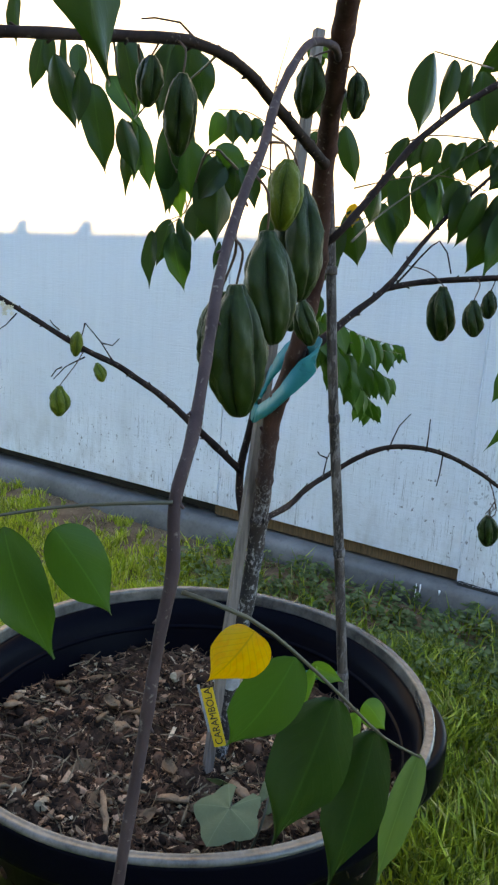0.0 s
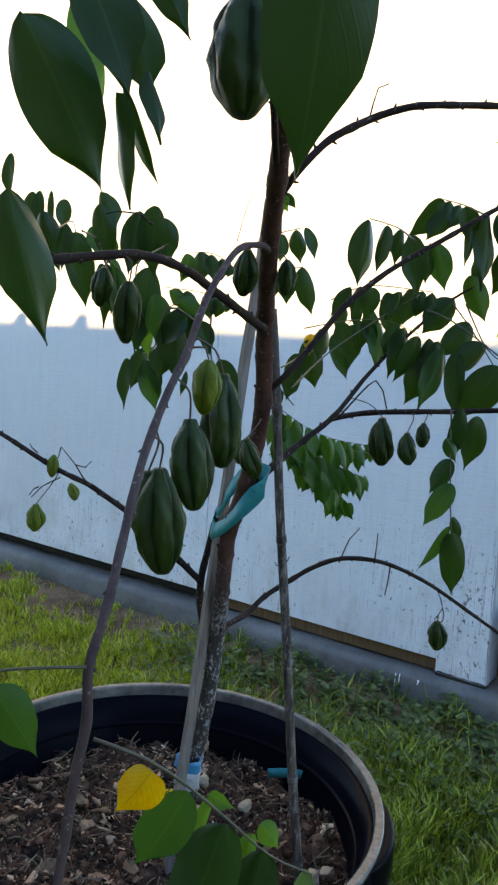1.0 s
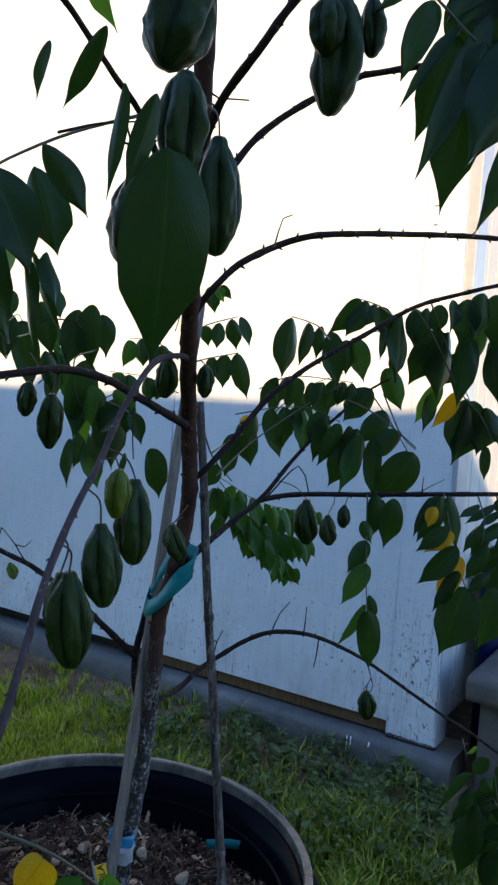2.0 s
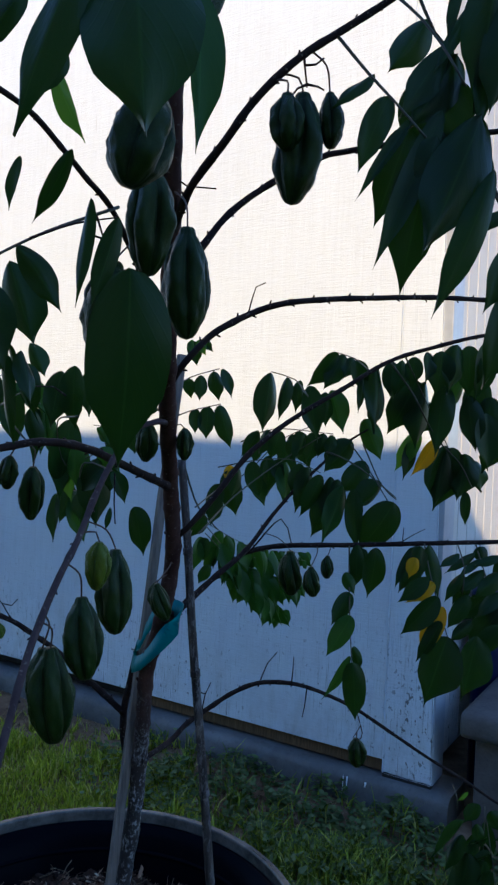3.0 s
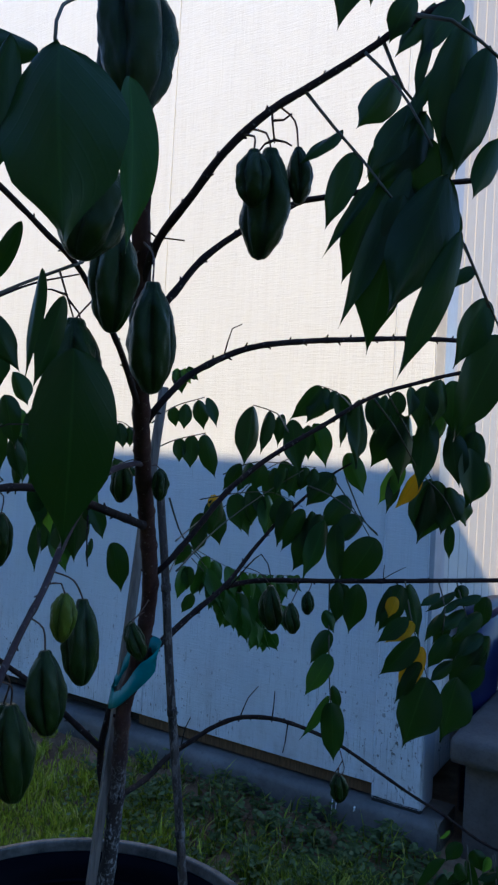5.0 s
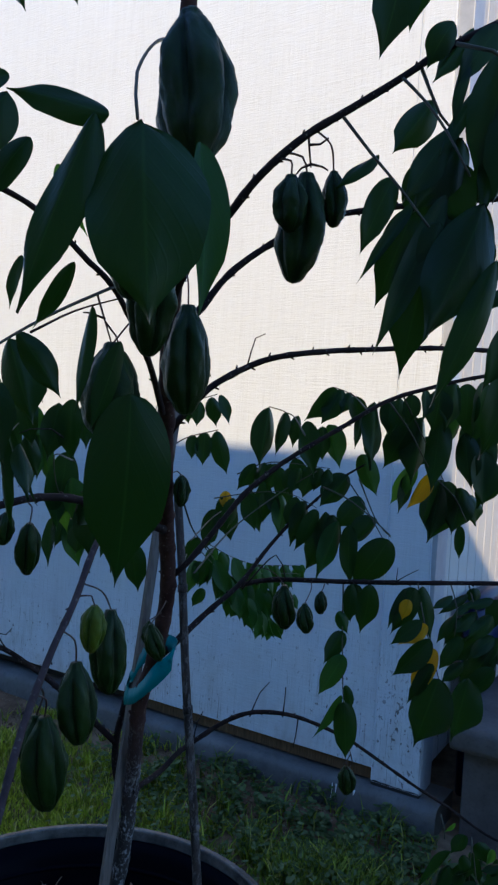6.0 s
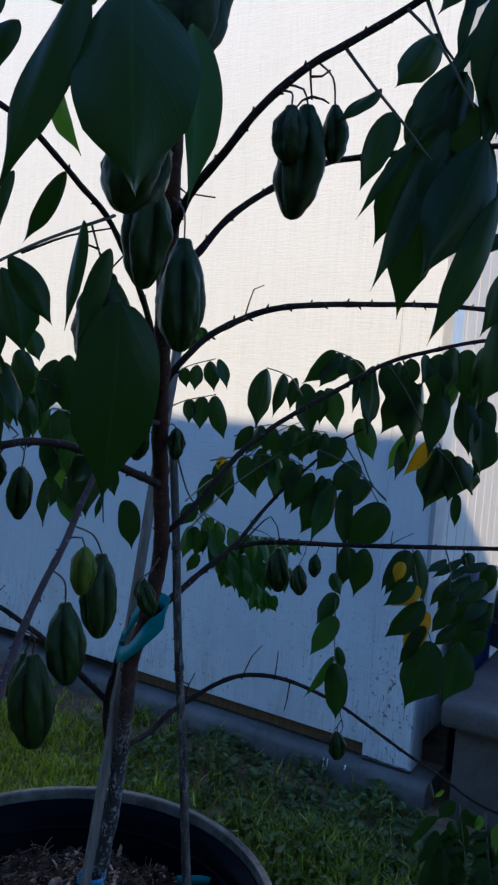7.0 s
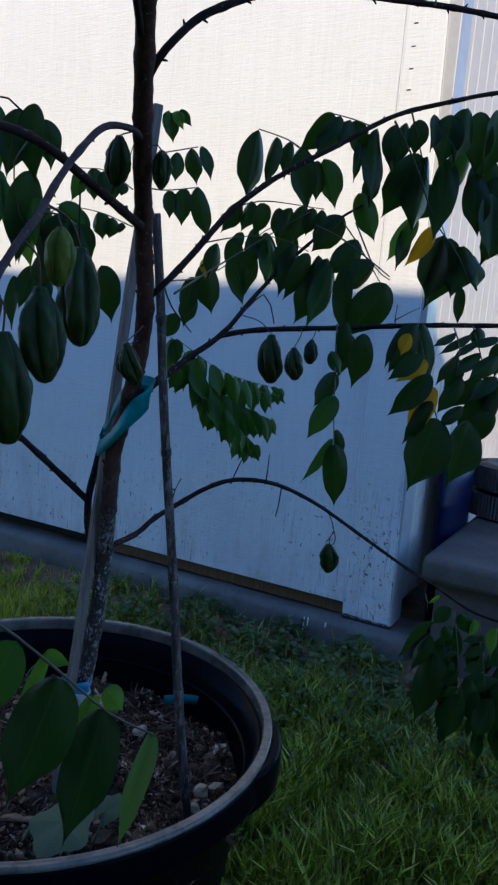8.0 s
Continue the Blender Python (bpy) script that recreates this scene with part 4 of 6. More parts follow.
fruit(left_low, (-0.158, 0.806, 0.806), (-0.150, 0.800, 0.788), 0.60, 17, True, False)
fruit(right_low, (0.323, 0.920, 0.628), (0.327, 0.922, 0.588), 0.62, 48, False, False)
fruit(trunk, (0.073, 0.165, 1.268), (0.079, 0.160, 1.207), 0.52, 3)
fruit(trunk, (0.062, 0.212, 1.205), (0.053, 0.208, 1.160), 0.66, 21)
fruit(trunk, (0.074, 0.345, 1.180), (0.075, 0.352, 1.112), 0.46, 25)
fruit(trunk, (0.053, 0.315, 1.205), (0.052, 0.328, 1.146), 0.47, 39)
fruit(trunk, (0.031, 0.322, 1.150), (0.030, 0.324, 1.090), 0.60, 30)
fruit(up_long, (0.144, 0.338, 1.268), (0.141, 0.346, 1.202), 0.47, 18)
fruit(up_long, (0.133, 0.326, 1.262), (0.134, 0.330, 1.229), 0.66, 55)
fruit(up_long, (0.162, 0.345, 1.273), (0.165, 0.348, 1.239), 0.50, 8)

# ---- leaves, branch by branch ----

# leaf close to the path on the hanging branch
twig(droop, [(-0.018, 0.262, 0.786), (0.007, 0.265, 0.776), (0.027, 0.276, 0.757), (0.048, 0.286, 0.734), (0.072, 0.300, 0.706), (0.097, 0.321, 0.682)], 0.0009)
leaf(droop, (0.010, 0.262, 0.772), (-0.004, 0.256, 0.749), 0.022, 12, "yellow")
leaf(droop, (0.027, 0.272, 0.757), (0.008, 0.266, 0.710), 0.026, 1, "mid")
leaf(droop, (0.046, 0.284, 0.733), (0.027, 0.272, 0.667), 0.034, 1)
leaf(droop, (0.068, 0.300, 0.709), (0.054, 0.285, 0.636), 0.029, 1)
leaf(droop, (0.095, 0.320, 0.685), (0.073, 0.306, 0.622), 0.015, 38, "pale")
leaf(droop, (0.039, 0.296, 0.741), (0.025, 0.290, 0.697), 0.008, -15, "bright")
leaf(droop, (0.062, 0.312, 0.710), (0.053, 0.306, 0.664), 0.014, -15, "bright")
leaf(droop, (0.067, 0.325, 0.708), (0.079, 0.319, 0.699), 0.013, -10, "bright")
leaf(droop, (0.037, 0.300, 0.739), (0.051, 0.294, 0.737), 0.008, -10, "bright")
twig(droop, [(-0.023, 0.264, 0.820), (-0.055, 0.264, 0.817), (-0.084, 0.259, 0.813), (-0.106, 0.252, 0.806)], 0.0008)
leaf(droop, (-0.066, 0.262, 0.808), (-0.041, 0.256, 0.779), 0.023, 1, "mid")
leaf(droop, (-0.081, 0.252, 0.811), (-0.070, 0.246, 0.759), 0.022, 1, "mid")

# upper left leaves near the path
twig(up_left, [(0.030, 0.341, 1.189), (-0.005, 0.300, 1.160), (-0.032, 0.270, 1.133), (-0.046, 0.249, 1.112)], 0.0010)
leaf(up_left, (-0.067, 0.278, 1.112), (-0.027, 0.270, 1.046), 0.039, 0)
leaf(up_left, (-0.047, 0.310, 1.136), (-0.025, 0.302, 1.068), 0.029, -63, "bright")
leaf(up_left, (-0.034, 0.332, 1.149), (-0.018, 0.326, 1.097), 0.027, 0)
leaf(up_left, (-0.028, 0.316, 1.096), (-0.014, 0.310, 1.047), 0.010, 48)
leaf(up_left, (-0.029, 0.305, 1.090), (-0.025, 0.299, 1.037), 0.021, 57)
leaf(up_left, (-0.071, 0.279, 1.037), (-0.054, 0.271, 0.970), 0.028, -22)
leaf(up_left, (-0.019, 0.290, 1.149), (0.009, 0.287, 1.117), 0.017, -5)
leaf(up_left, (-0.037, 0.259, 1.125), (-0.009, 0.256, 1.078), 0.030, 0)
leaf(up_left, (-0.008, 0.266, 1.087), (0.001, 0.264, 1.057), 0.013, -52)
leaf(up_left, (0.026, 0.205, 1.173), (0.007, 0.222, 1.140), 0.009, -34)
leaf(trunk, (0.058, 0.175, 1.114), (0.062, 0.168, 1.031), 0.037, 2)
twig(trunk, [(0.061, 0.281, 1.316), (0.059, 0.181, 1.263), (0.060, 0.110, 1.217), (0.064, 0.085, 1.192)], 0.0008)
leaf(trunk, (0.066, 0.082, 1.190), (0.071, 0.058, 1.1395), 0.037, 2)
leaf(trunk, (0.052, 0.084, 1.192), (0.031, 0.078, 1.134), 0.016, 12)
leaf(trunk, (0.082, 0.115, 1.198), (0.092, 0.097, 1.140), 0.014, -30, "mid")
leaf(trunk, (0.050, 0.122, 1.207), (0.016, 0.116, 1.214), 0.012, 1)
leaf(trunk, (0.016, 0.120, 1.217), (-0.003, 0.114, 1.205), 0.009, 1)
leaf(trunk, (0.018, 0.113, 1.208), (0.003, 0.107, 1.183), 0.016, 1)
leaf(trunk, (0.022, 0.130, 1.200), (0.006, 0.124, 1.180), 0.011, 1)
leaf(up_left, (0.033, 0.220, 1.156), (0.028, 0.220, 1.104), 0.009, 29)
leaf(up_left, (0.052, 0.179, 1.136), (0.043, 0.179, 1.096), 0.010, -24)
leaf(up_left, (-0.007, 0.243, 1.182), (-0.015, 0.243, 1.156), 0.008, 23)
leaf(trunk, (0.004, 0.259, 1.234), (0.018, 0.259, 1.199), 0.015, 48, "bright")
leaf(trunk, (0.029, 0.159, 1.197), (0.019, 0.160, 1.175), 0.012, 0)
leaf(trunk, (-0.015, 0.206, 1.309), (-0.006, 0.205, 1.284), 0.010, 45)
leaf(trunk, (0.012, 0.204, 1.311), (0.020, 0.203, 1.291), 0.012, 0)
leaf(trunk, (-0.026, 0.206, 1.303), (-0.023, 0.206, 1.278), 0.010, 54)

# upper right leaves
twig(up_long, [(0.163, 0.334, 1.305), (0.183, 0.329, 1.280), (0.200, 0.319, 1.257), (0.214, 0.299, 1.229)], 0.0010)
twig(up_long, [(0.199, 0.327, 1.328), (0.212, 0.317, 1.310), (0.224, 0.307, 1.288), (0.236, 0.297, 1.260)], 0.0010)
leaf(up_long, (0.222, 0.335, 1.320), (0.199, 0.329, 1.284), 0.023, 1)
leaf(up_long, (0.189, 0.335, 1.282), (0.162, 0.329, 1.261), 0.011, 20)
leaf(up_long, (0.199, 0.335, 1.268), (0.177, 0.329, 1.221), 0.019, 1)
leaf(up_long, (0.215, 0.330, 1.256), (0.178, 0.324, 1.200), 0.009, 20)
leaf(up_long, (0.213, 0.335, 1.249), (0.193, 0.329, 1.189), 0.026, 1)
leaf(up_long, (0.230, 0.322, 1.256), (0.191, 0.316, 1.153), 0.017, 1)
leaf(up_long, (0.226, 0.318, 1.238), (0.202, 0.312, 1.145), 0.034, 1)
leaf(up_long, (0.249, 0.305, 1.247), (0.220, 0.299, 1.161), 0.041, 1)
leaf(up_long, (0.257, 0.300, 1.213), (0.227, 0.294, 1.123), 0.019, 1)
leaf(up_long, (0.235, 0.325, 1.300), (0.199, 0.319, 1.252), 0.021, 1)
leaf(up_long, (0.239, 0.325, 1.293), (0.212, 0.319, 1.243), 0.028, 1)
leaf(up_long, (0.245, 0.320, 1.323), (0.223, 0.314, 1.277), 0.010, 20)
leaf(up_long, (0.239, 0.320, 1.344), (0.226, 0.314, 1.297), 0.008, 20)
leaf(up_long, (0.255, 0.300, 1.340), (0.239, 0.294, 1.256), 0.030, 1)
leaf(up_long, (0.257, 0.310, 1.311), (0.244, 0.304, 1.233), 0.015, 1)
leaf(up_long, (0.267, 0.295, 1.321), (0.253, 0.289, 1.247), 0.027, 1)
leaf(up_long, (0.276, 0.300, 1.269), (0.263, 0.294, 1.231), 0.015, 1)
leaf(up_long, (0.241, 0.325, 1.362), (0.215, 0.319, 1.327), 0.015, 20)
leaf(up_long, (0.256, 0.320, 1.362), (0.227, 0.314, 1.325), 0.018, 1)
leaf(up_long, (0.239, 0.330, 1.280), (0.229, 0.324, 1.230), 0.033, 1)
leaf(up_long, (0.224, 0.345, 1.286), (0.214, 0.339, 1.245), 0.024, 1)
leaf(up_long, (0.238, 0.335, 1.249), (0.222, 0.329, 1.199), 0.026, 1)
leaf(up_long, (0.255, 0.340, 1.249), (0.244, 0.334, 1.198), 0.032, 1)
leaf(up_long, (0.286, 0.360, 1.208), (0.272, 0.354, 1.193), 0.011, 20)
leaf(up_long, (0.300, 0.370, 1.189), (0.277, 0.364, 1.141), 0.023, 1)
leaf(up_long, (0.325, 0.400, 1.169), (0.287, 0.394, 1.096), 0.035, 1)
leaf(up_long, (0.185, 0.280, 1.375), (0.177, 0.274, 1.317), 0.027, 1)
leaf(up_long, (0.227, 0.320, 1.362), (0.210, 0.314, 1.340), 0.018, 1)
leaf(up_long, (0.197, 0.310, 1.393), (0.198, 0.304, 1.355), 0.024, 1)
twig(up_long, [(0.211, 0.330, 1.337), (0.225, 0.330, 1.309), (0.240, 0.330, 1.293)], 0.0011)
twig(up_long, [(0.276, 0.360, 1.227), (0.288, 0.360, 1.204), (0.298, 0.360, 1.181)], 0.0010)
twig(up_long, [(0.222, 0.296, 1.336), (0.240, 0.285, 1.328), (0.257, 0.284, 1.317), (0.274, 0.284, 1.304)], 0.0012)
twig(up_second, [(0.274, 0.346, 1.219), (0.291, 0.346, 1.184), (0.311, 0.365, 1.163)], 0.0009)

# rows of small leaflets behind the trunk
twig(trunk, [(0.038, 0.875, 1.106), (0.062, 0.977, 1.135), (0.105, 1.006, 1.153)], 0.0011)
leaf(trunk, (0.060, 0.997, 1.135), (0.060, 0.994, 1.106), 0.019, 0)
leaf(trunk, (0.078, 0.996, 1.141), (0.081, 0.992, 1.102), 0.022, 0)
leaf(trunk, (0.097, 0.996, 1.148), (0.101, 0.991, 1.104), 0.024, 0)
leaf(trunk, (0.109, 0.995, 1.152), (0.130, 0.990, 1.110), 0.019, -20)
leaf(trunk, (0.072, 0.991, 1.089), (0.071, 0.988, 1.052), 0.020, 0)
leaf(trunk, (0.090, 0.991, 1.094), (0.091, 0.986, 1.044), 0.026, 0)
leaf(trunk, (0.108, 0.990, 1.097), (0.125, 0.982, 1.033), 0.028, 0)
leaf(trunk, (0.061, 1.003, 1.192), (0.072, 0.999, 1.158), 0.023, 0)
leaf(trunk, (0.077, 1.002, 1.197), (0.093, 0.999, 1.176), 0.014, 0)
twig(trunk, [(0.041, 0.871, 1.070), (0.067, 0.971, 1.086), (0.110, 1.000, 1.099)], 0.0011)

# leaves of the rising right branch
twig(right_up, [(0.088, 0.684, 0.941), (0.130, 0.786, 0.977), (0.189, 0.827, 1.021), (0.239, 0.827, 1.055)], 0.0011)
twig(right_up, [(0.311, 0.761, 1.147), (0.348, 0.793, 1.113), (0.394, 0.841, 1.062), (0.435, 0.862, 1.028), (0.455, 0.865, 0.995)], 0.0011)

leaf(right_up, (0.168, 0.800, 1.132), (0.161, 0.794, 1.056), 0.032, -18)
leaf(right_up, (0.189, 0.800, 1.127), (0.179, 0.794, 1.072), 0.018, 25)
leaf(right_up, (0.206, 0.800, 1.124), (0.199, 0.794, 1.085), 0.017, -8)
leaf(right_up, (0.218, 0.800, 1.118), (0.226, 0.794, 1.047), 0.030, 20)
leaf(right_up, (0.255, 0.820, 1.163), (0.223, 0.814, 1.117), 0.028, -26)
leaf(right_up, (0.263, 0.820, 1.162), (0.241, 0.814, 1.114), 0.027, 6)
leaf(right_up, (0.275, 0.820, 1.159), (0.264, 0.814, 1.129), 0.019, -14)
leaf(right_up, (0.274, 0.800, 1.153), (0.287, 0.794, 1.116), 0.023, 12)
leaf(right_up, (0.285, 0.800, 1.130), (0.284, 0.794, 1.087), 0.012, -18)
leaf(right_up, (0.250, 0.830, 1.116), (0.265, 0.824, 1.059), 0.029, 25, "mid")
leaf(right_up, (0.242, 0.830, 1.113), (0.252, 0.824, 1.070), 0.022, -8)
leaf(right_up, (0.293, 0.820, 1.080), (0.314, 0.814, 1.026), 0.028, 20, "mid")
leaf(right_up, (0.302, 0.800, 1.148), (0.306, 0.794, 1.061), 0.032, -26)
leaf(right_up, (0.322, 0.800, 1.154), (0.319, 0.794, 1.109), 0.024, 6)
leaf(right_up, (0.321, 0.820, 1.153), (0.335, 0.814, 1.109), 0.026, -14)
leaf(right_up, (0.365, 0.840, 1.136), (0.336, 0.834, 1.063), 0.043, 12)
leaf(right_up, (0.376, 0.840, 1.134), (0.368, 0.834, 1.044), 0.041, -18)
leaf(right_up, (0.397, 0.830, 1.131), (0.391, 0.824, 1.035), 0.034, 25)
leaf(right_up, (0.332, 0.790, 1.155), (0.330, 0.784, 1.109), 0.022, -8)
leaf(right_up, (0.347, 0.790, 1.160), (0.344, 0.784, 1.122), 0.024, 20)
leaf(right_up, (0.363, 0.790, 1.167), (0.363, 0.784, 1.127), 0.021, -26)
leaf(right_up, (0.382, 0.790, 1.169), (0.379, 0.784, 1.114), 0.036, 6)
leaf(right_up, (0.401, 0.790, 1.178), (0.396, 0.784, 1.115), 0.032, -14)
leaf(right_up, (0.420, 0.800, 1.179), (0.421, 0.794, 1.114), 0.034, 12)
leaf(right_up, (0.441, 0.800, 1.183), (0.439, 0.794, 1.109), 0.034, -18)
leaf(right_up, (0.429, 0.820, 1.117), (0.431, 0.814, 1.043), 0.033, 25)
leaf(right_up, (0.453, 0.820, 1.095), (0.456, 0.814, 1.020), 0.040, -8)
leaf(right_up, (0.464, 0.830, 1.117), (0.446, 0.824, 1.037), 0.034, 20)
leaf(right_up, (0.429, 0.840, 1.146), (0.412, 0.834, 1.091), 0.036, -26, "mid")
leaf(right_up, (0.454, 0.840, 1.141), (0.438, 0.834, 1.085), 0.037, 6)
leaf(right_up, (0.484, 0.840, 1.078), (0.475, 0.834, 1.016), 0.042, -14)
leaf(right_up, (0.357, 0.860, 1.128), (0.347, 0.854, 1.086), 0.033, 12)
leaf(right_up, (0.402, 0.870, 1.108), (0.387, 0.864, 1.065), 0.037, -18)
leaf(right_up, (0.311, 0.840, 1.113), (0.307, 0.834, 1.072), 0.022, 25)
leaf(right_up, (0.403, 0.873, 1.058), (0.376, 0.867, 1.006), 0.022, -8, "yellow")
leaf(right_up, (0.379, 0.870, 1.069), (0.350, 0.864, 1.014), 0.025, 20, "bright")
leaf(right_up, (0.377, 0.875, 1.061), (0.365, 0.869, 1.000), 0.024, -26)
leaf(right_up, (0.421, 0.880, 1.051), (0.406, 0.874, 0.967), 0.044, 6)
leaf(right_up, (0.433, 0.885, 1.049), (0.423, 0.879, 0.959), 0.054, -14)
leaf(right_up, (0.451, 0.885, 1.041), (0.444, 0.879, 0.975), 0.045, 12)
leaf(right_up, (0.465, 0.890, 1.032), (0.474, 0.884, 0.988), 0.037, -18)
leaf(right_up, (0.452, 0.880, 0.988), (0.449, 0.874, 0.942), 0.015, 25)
twig(right_up, [(0.206, 0.725, 1.100), (0.197, 0.790, 1.124), (0.168, 0.800, 1.133)], 0.0010)
twig(right_up, [(0.282, 0.740, 1.133), (0.273, 0.800, 1.155), (0.253, 0.820, 1.164)], 0.0010)
twig(right_up, [(0.324, 0.745, 1.153), (0.385, 0.850, 1.102), (0.424, 0.880, 1.049)], 0.0010)

# leaves of the forked right branch
twig(right_fork, [(0.243, 0.803, 1.036), (0.270, 0.799, 1.026), (0.297, 0.793, 1.009), (0.325, 0.766, 0.984)], 0.0011)

twig(right_fork, [(0.081, 0.800, 0.959), (0.112, 0.950, 0.974), (0.155, 1.000, 0.998), (0.206, 1.000, 1.050), (0.272, 0.980, 1.082)], 0.0010)
leaf(right_fork, (0.129, 1.000, 1.007), (0.123, 0.994, 0.978), 0.019, 6, "yellow")
leaf(right_fork, (0.125, 1.000, 0.999), (0.141, 0.994, 0.930), 0.035, 6)
leaf(right_fork, (0.162, 1.000, 1.010), (0.178, 0.994, 0.944), 0.026, 6)
leaf(right_fork, (0.185, 1.000, 1.024), (0.188, 0.994, 0.961), 0.029, 6)
leaf(right_fork, (0.207, 1.000, 1.048), (0.222, 0.994, 0.979), 0.027, 6)
leaf(right_fork, (0.175, 1.000, 1.045), (0.158, 0.994, 1.016), 0.018, 6)
leaf(right_fork, (0.194, 1.000, 1.053), (0.184, 0.994, 1.022), 0.016, 6)
leaf(right_fork, (0.229, 1.000, 1.063), (0.250, 0.994, 1.007), 0.031, 6)
leaf(right_fork, (0.113, 1.000, 0.978), (0.099, 0.994, 0.923), 0.027, 6)

twig(right_fork, [(0.295, 0.830, 1.048), (0.314, 0.800, 0.998), (0.328, 0.775, 0.981)], 0.0010)



leaf(right_fork, (0.158, 0.835, 1.059), (0.144, 0.829, 1.022), 0.021, -18)
leaf(right_fork, (0.170, 0.835, 1.061), (0.159, 0.829, 1.026), 0.020, 25)
leaf(right_fork, (0.186, 0.835, 1.060), (0.177, 0.829, 1.024), 0.021, -8)
leaf(right_fork, (0.203, 0.832, 1.056), (0.198, 0.826, 1.024), 0.018, 20)
leaf(right_fork, (0.217, 0.830, 1.057), (0.212, 0.824, 1.020), 0.021, -26)
leaf(right_fork, (0.231, 0.830, 1.061), (0.227, 0.824, 1.018), 0.024, 6)
leaf(right_fork, (0.243, 0.828, 1.059), (0.239, 0.822, 1.029), 0.019, -14)
leaf(right_fork, (0.253, 0.826, 1.058), (0.248, 0.820, 1.030), 0.016, 12)
leaf(right_fork, (0.134, 0.850, 1.011), (0.127, 0.844, 0.969), 0.022, -18)
leaf(right_fork, (0.152, 0.845, 1.018), (0.160, 0.839, 0.969), 0.025, 25)
leaf(right_fork, (0.171, 0.842, 1.021), (0.179, 0.836, 0.984), 0.019, -8)
leaf(right_fork, (0.182, 0.840, 1.022), (0.190, 0.834, 0.990), 0.018, 20)
leaf(right_fork, (0.196, 0.836, 1.020), (0.199, 0.830, 0.965), 0.027, -26, "mid")
leaf(right_fork, (0.214, 0.832, 1.019), (0.206, 0.826, 0.976), 0.023, 6)
leaf(right_fork, (0.224, 0.825, 1.015), (0.217, 0.819, 0.954), 0.025, -14)
leaf(right_fork, (0.261, 0.806, 1.001), (0.231, 0.800, 0.926), 0.041, 12)
leaf(right_fork, (0.266, 0.800, 0.994), (0.245, 0.794, 0.918), 0.029, -18, "mid")
leaf(right_fork, (0.280, 0.796, 0.990), (0.277, 0.790, 0.914), 0.024, 25)
leaf(right_fork, (0.278, 0.820, 1.052), (0.247, 0.814, 1.007), 0.034, -8)
leaf(right_fork, (0.295, 0.808, 1.025), (0.262, 0.802, 0.989), 0.031, 20)
leaf(right_fork, (0.314, 0.796, 1.000), (0.284, 0.790, 0.961), 0.032, -26)
leaf(right_fork, (0.327, 0.782, 0.977), (0.294, 0.776, 0.911), 0.045, 6)
leaf(right_fork, (0.308, 0.786, 0.919), (0.307, 0.780, 0.855), 0.032, -14)
leaf(right_fork, (0.293, 0.792, 0.917), (0.286, 0.786, 0.866), 0.022, 12)
leaf(right_fork, (0.239, 0.815, 1.006), (0.225, 0.809, 0.948), 0.025, -18)
leaf(right_fork, (0.251, 0.810, 1.004), (0.242, 0.804, 0.951), 0.023, 25)
twig(right_fork, [(0.273, 0.825, 1.053), (0.299, 0.805, 1.015), (0.320, 0.785, 0.978)], 0.0009)
twig(right_fork, [(0.108, 0.860, 1.008), (0.158, 0.845, 1.020), (0.203, 0.838, 1.023), (0.239, 0.815, 1.008)], 0.0008)
twig(right_fork, [(0.136, 0.845, 1.043), (0.179, 0.836, 1.062), (0.255, 0.826, 1.059)], 0.0008)

# leaves of the level right branch

twig(right_level, [(0.354, 0.735, 0.933), (0.352, 0.700, 0.903), (0.361, 0.695, 0.870), (0.372, 0.690, 0.835)], 0.0009)
twig(right_level, [(0.392, 0.728, 0.934), (0.393, 0.705, 0.910), (0.390, 0.700, 0.881)], 0.0009)
twig(right_level, [(0.412, 0.724, 0.936), (0.413, 0.710, 0.920), (0.424, 0.705, 0.888)], 0.0009)
leaf(right_level, (0.333, 0.694, 0.922), (0.325, 0.688, 0.900), 0.015, 4, "yellow")
leaf(right_level, (0.354, 0.690, 0.895), (0.325, 0.684, 0.869), 0.019, 8, "yellow")
leaf(right_level, (0.365, 0.688, 0.869), (0.335, 0.682, 0.818), 0.025, 8, "yellow")
leaf(right_level, (0.345, 0.682, 0.902), (0.312, 0.676, 0.873), 0.019, 6)
leaf(right_level, (0.356, 0.680, 0.882), (0.318, 0.674, 0.837), 0.025, 10)
leaf(right_level, (0.360, 0.678, 0.855), (0.336, 0.672, 0.808), 0.019, -8)
leaf(right_level, (0.333, 0.712, 0.931), (0.310, 0.706, 0.885), 0.010, 20)
leaf(right_level, (0.343, 0.708, 0.933), (0.320, 0.702, 0.878), 0.028, 8)
leaf(right_level, (0.353, 0.714, 0.934), (0.370, 0.708, 0.873), 0.021, -10)
leaf(right_level, (0.370, 0.684, 0.837), (0.343, 0.678, 0.759), 0.049, 6)
leaf(right_level, (0.406, 0.690, 0.837), (0.390, 0.684, 0.763), 0.042, -8)
leaf(right_level, (0.386, 0.705, 0.927), (0.362, 0.699, 0.911), 0.012, 40)
leaf(right_level, (0.408, 0.715, 0.927), (0.371, 0.709, 0.905), 0.011, 30)
leaf(right_level, (0.416, 0.712, 0.922), (0.384, 0.706, 0.902), 0.010, 35)
leaf(right_level, (0.414, 0.716, 0.935), (0.418, 0.710, 0.917), 0.017, 10)
leaf(right_level, (0.433, 0.702, 0.926), (0.403, 0.696, 0.916), 0.012, 30)
leaf(right_level, (0.392, 0.706, 0.904), (0.366, 0.700, 0.876), 0.013, 24)
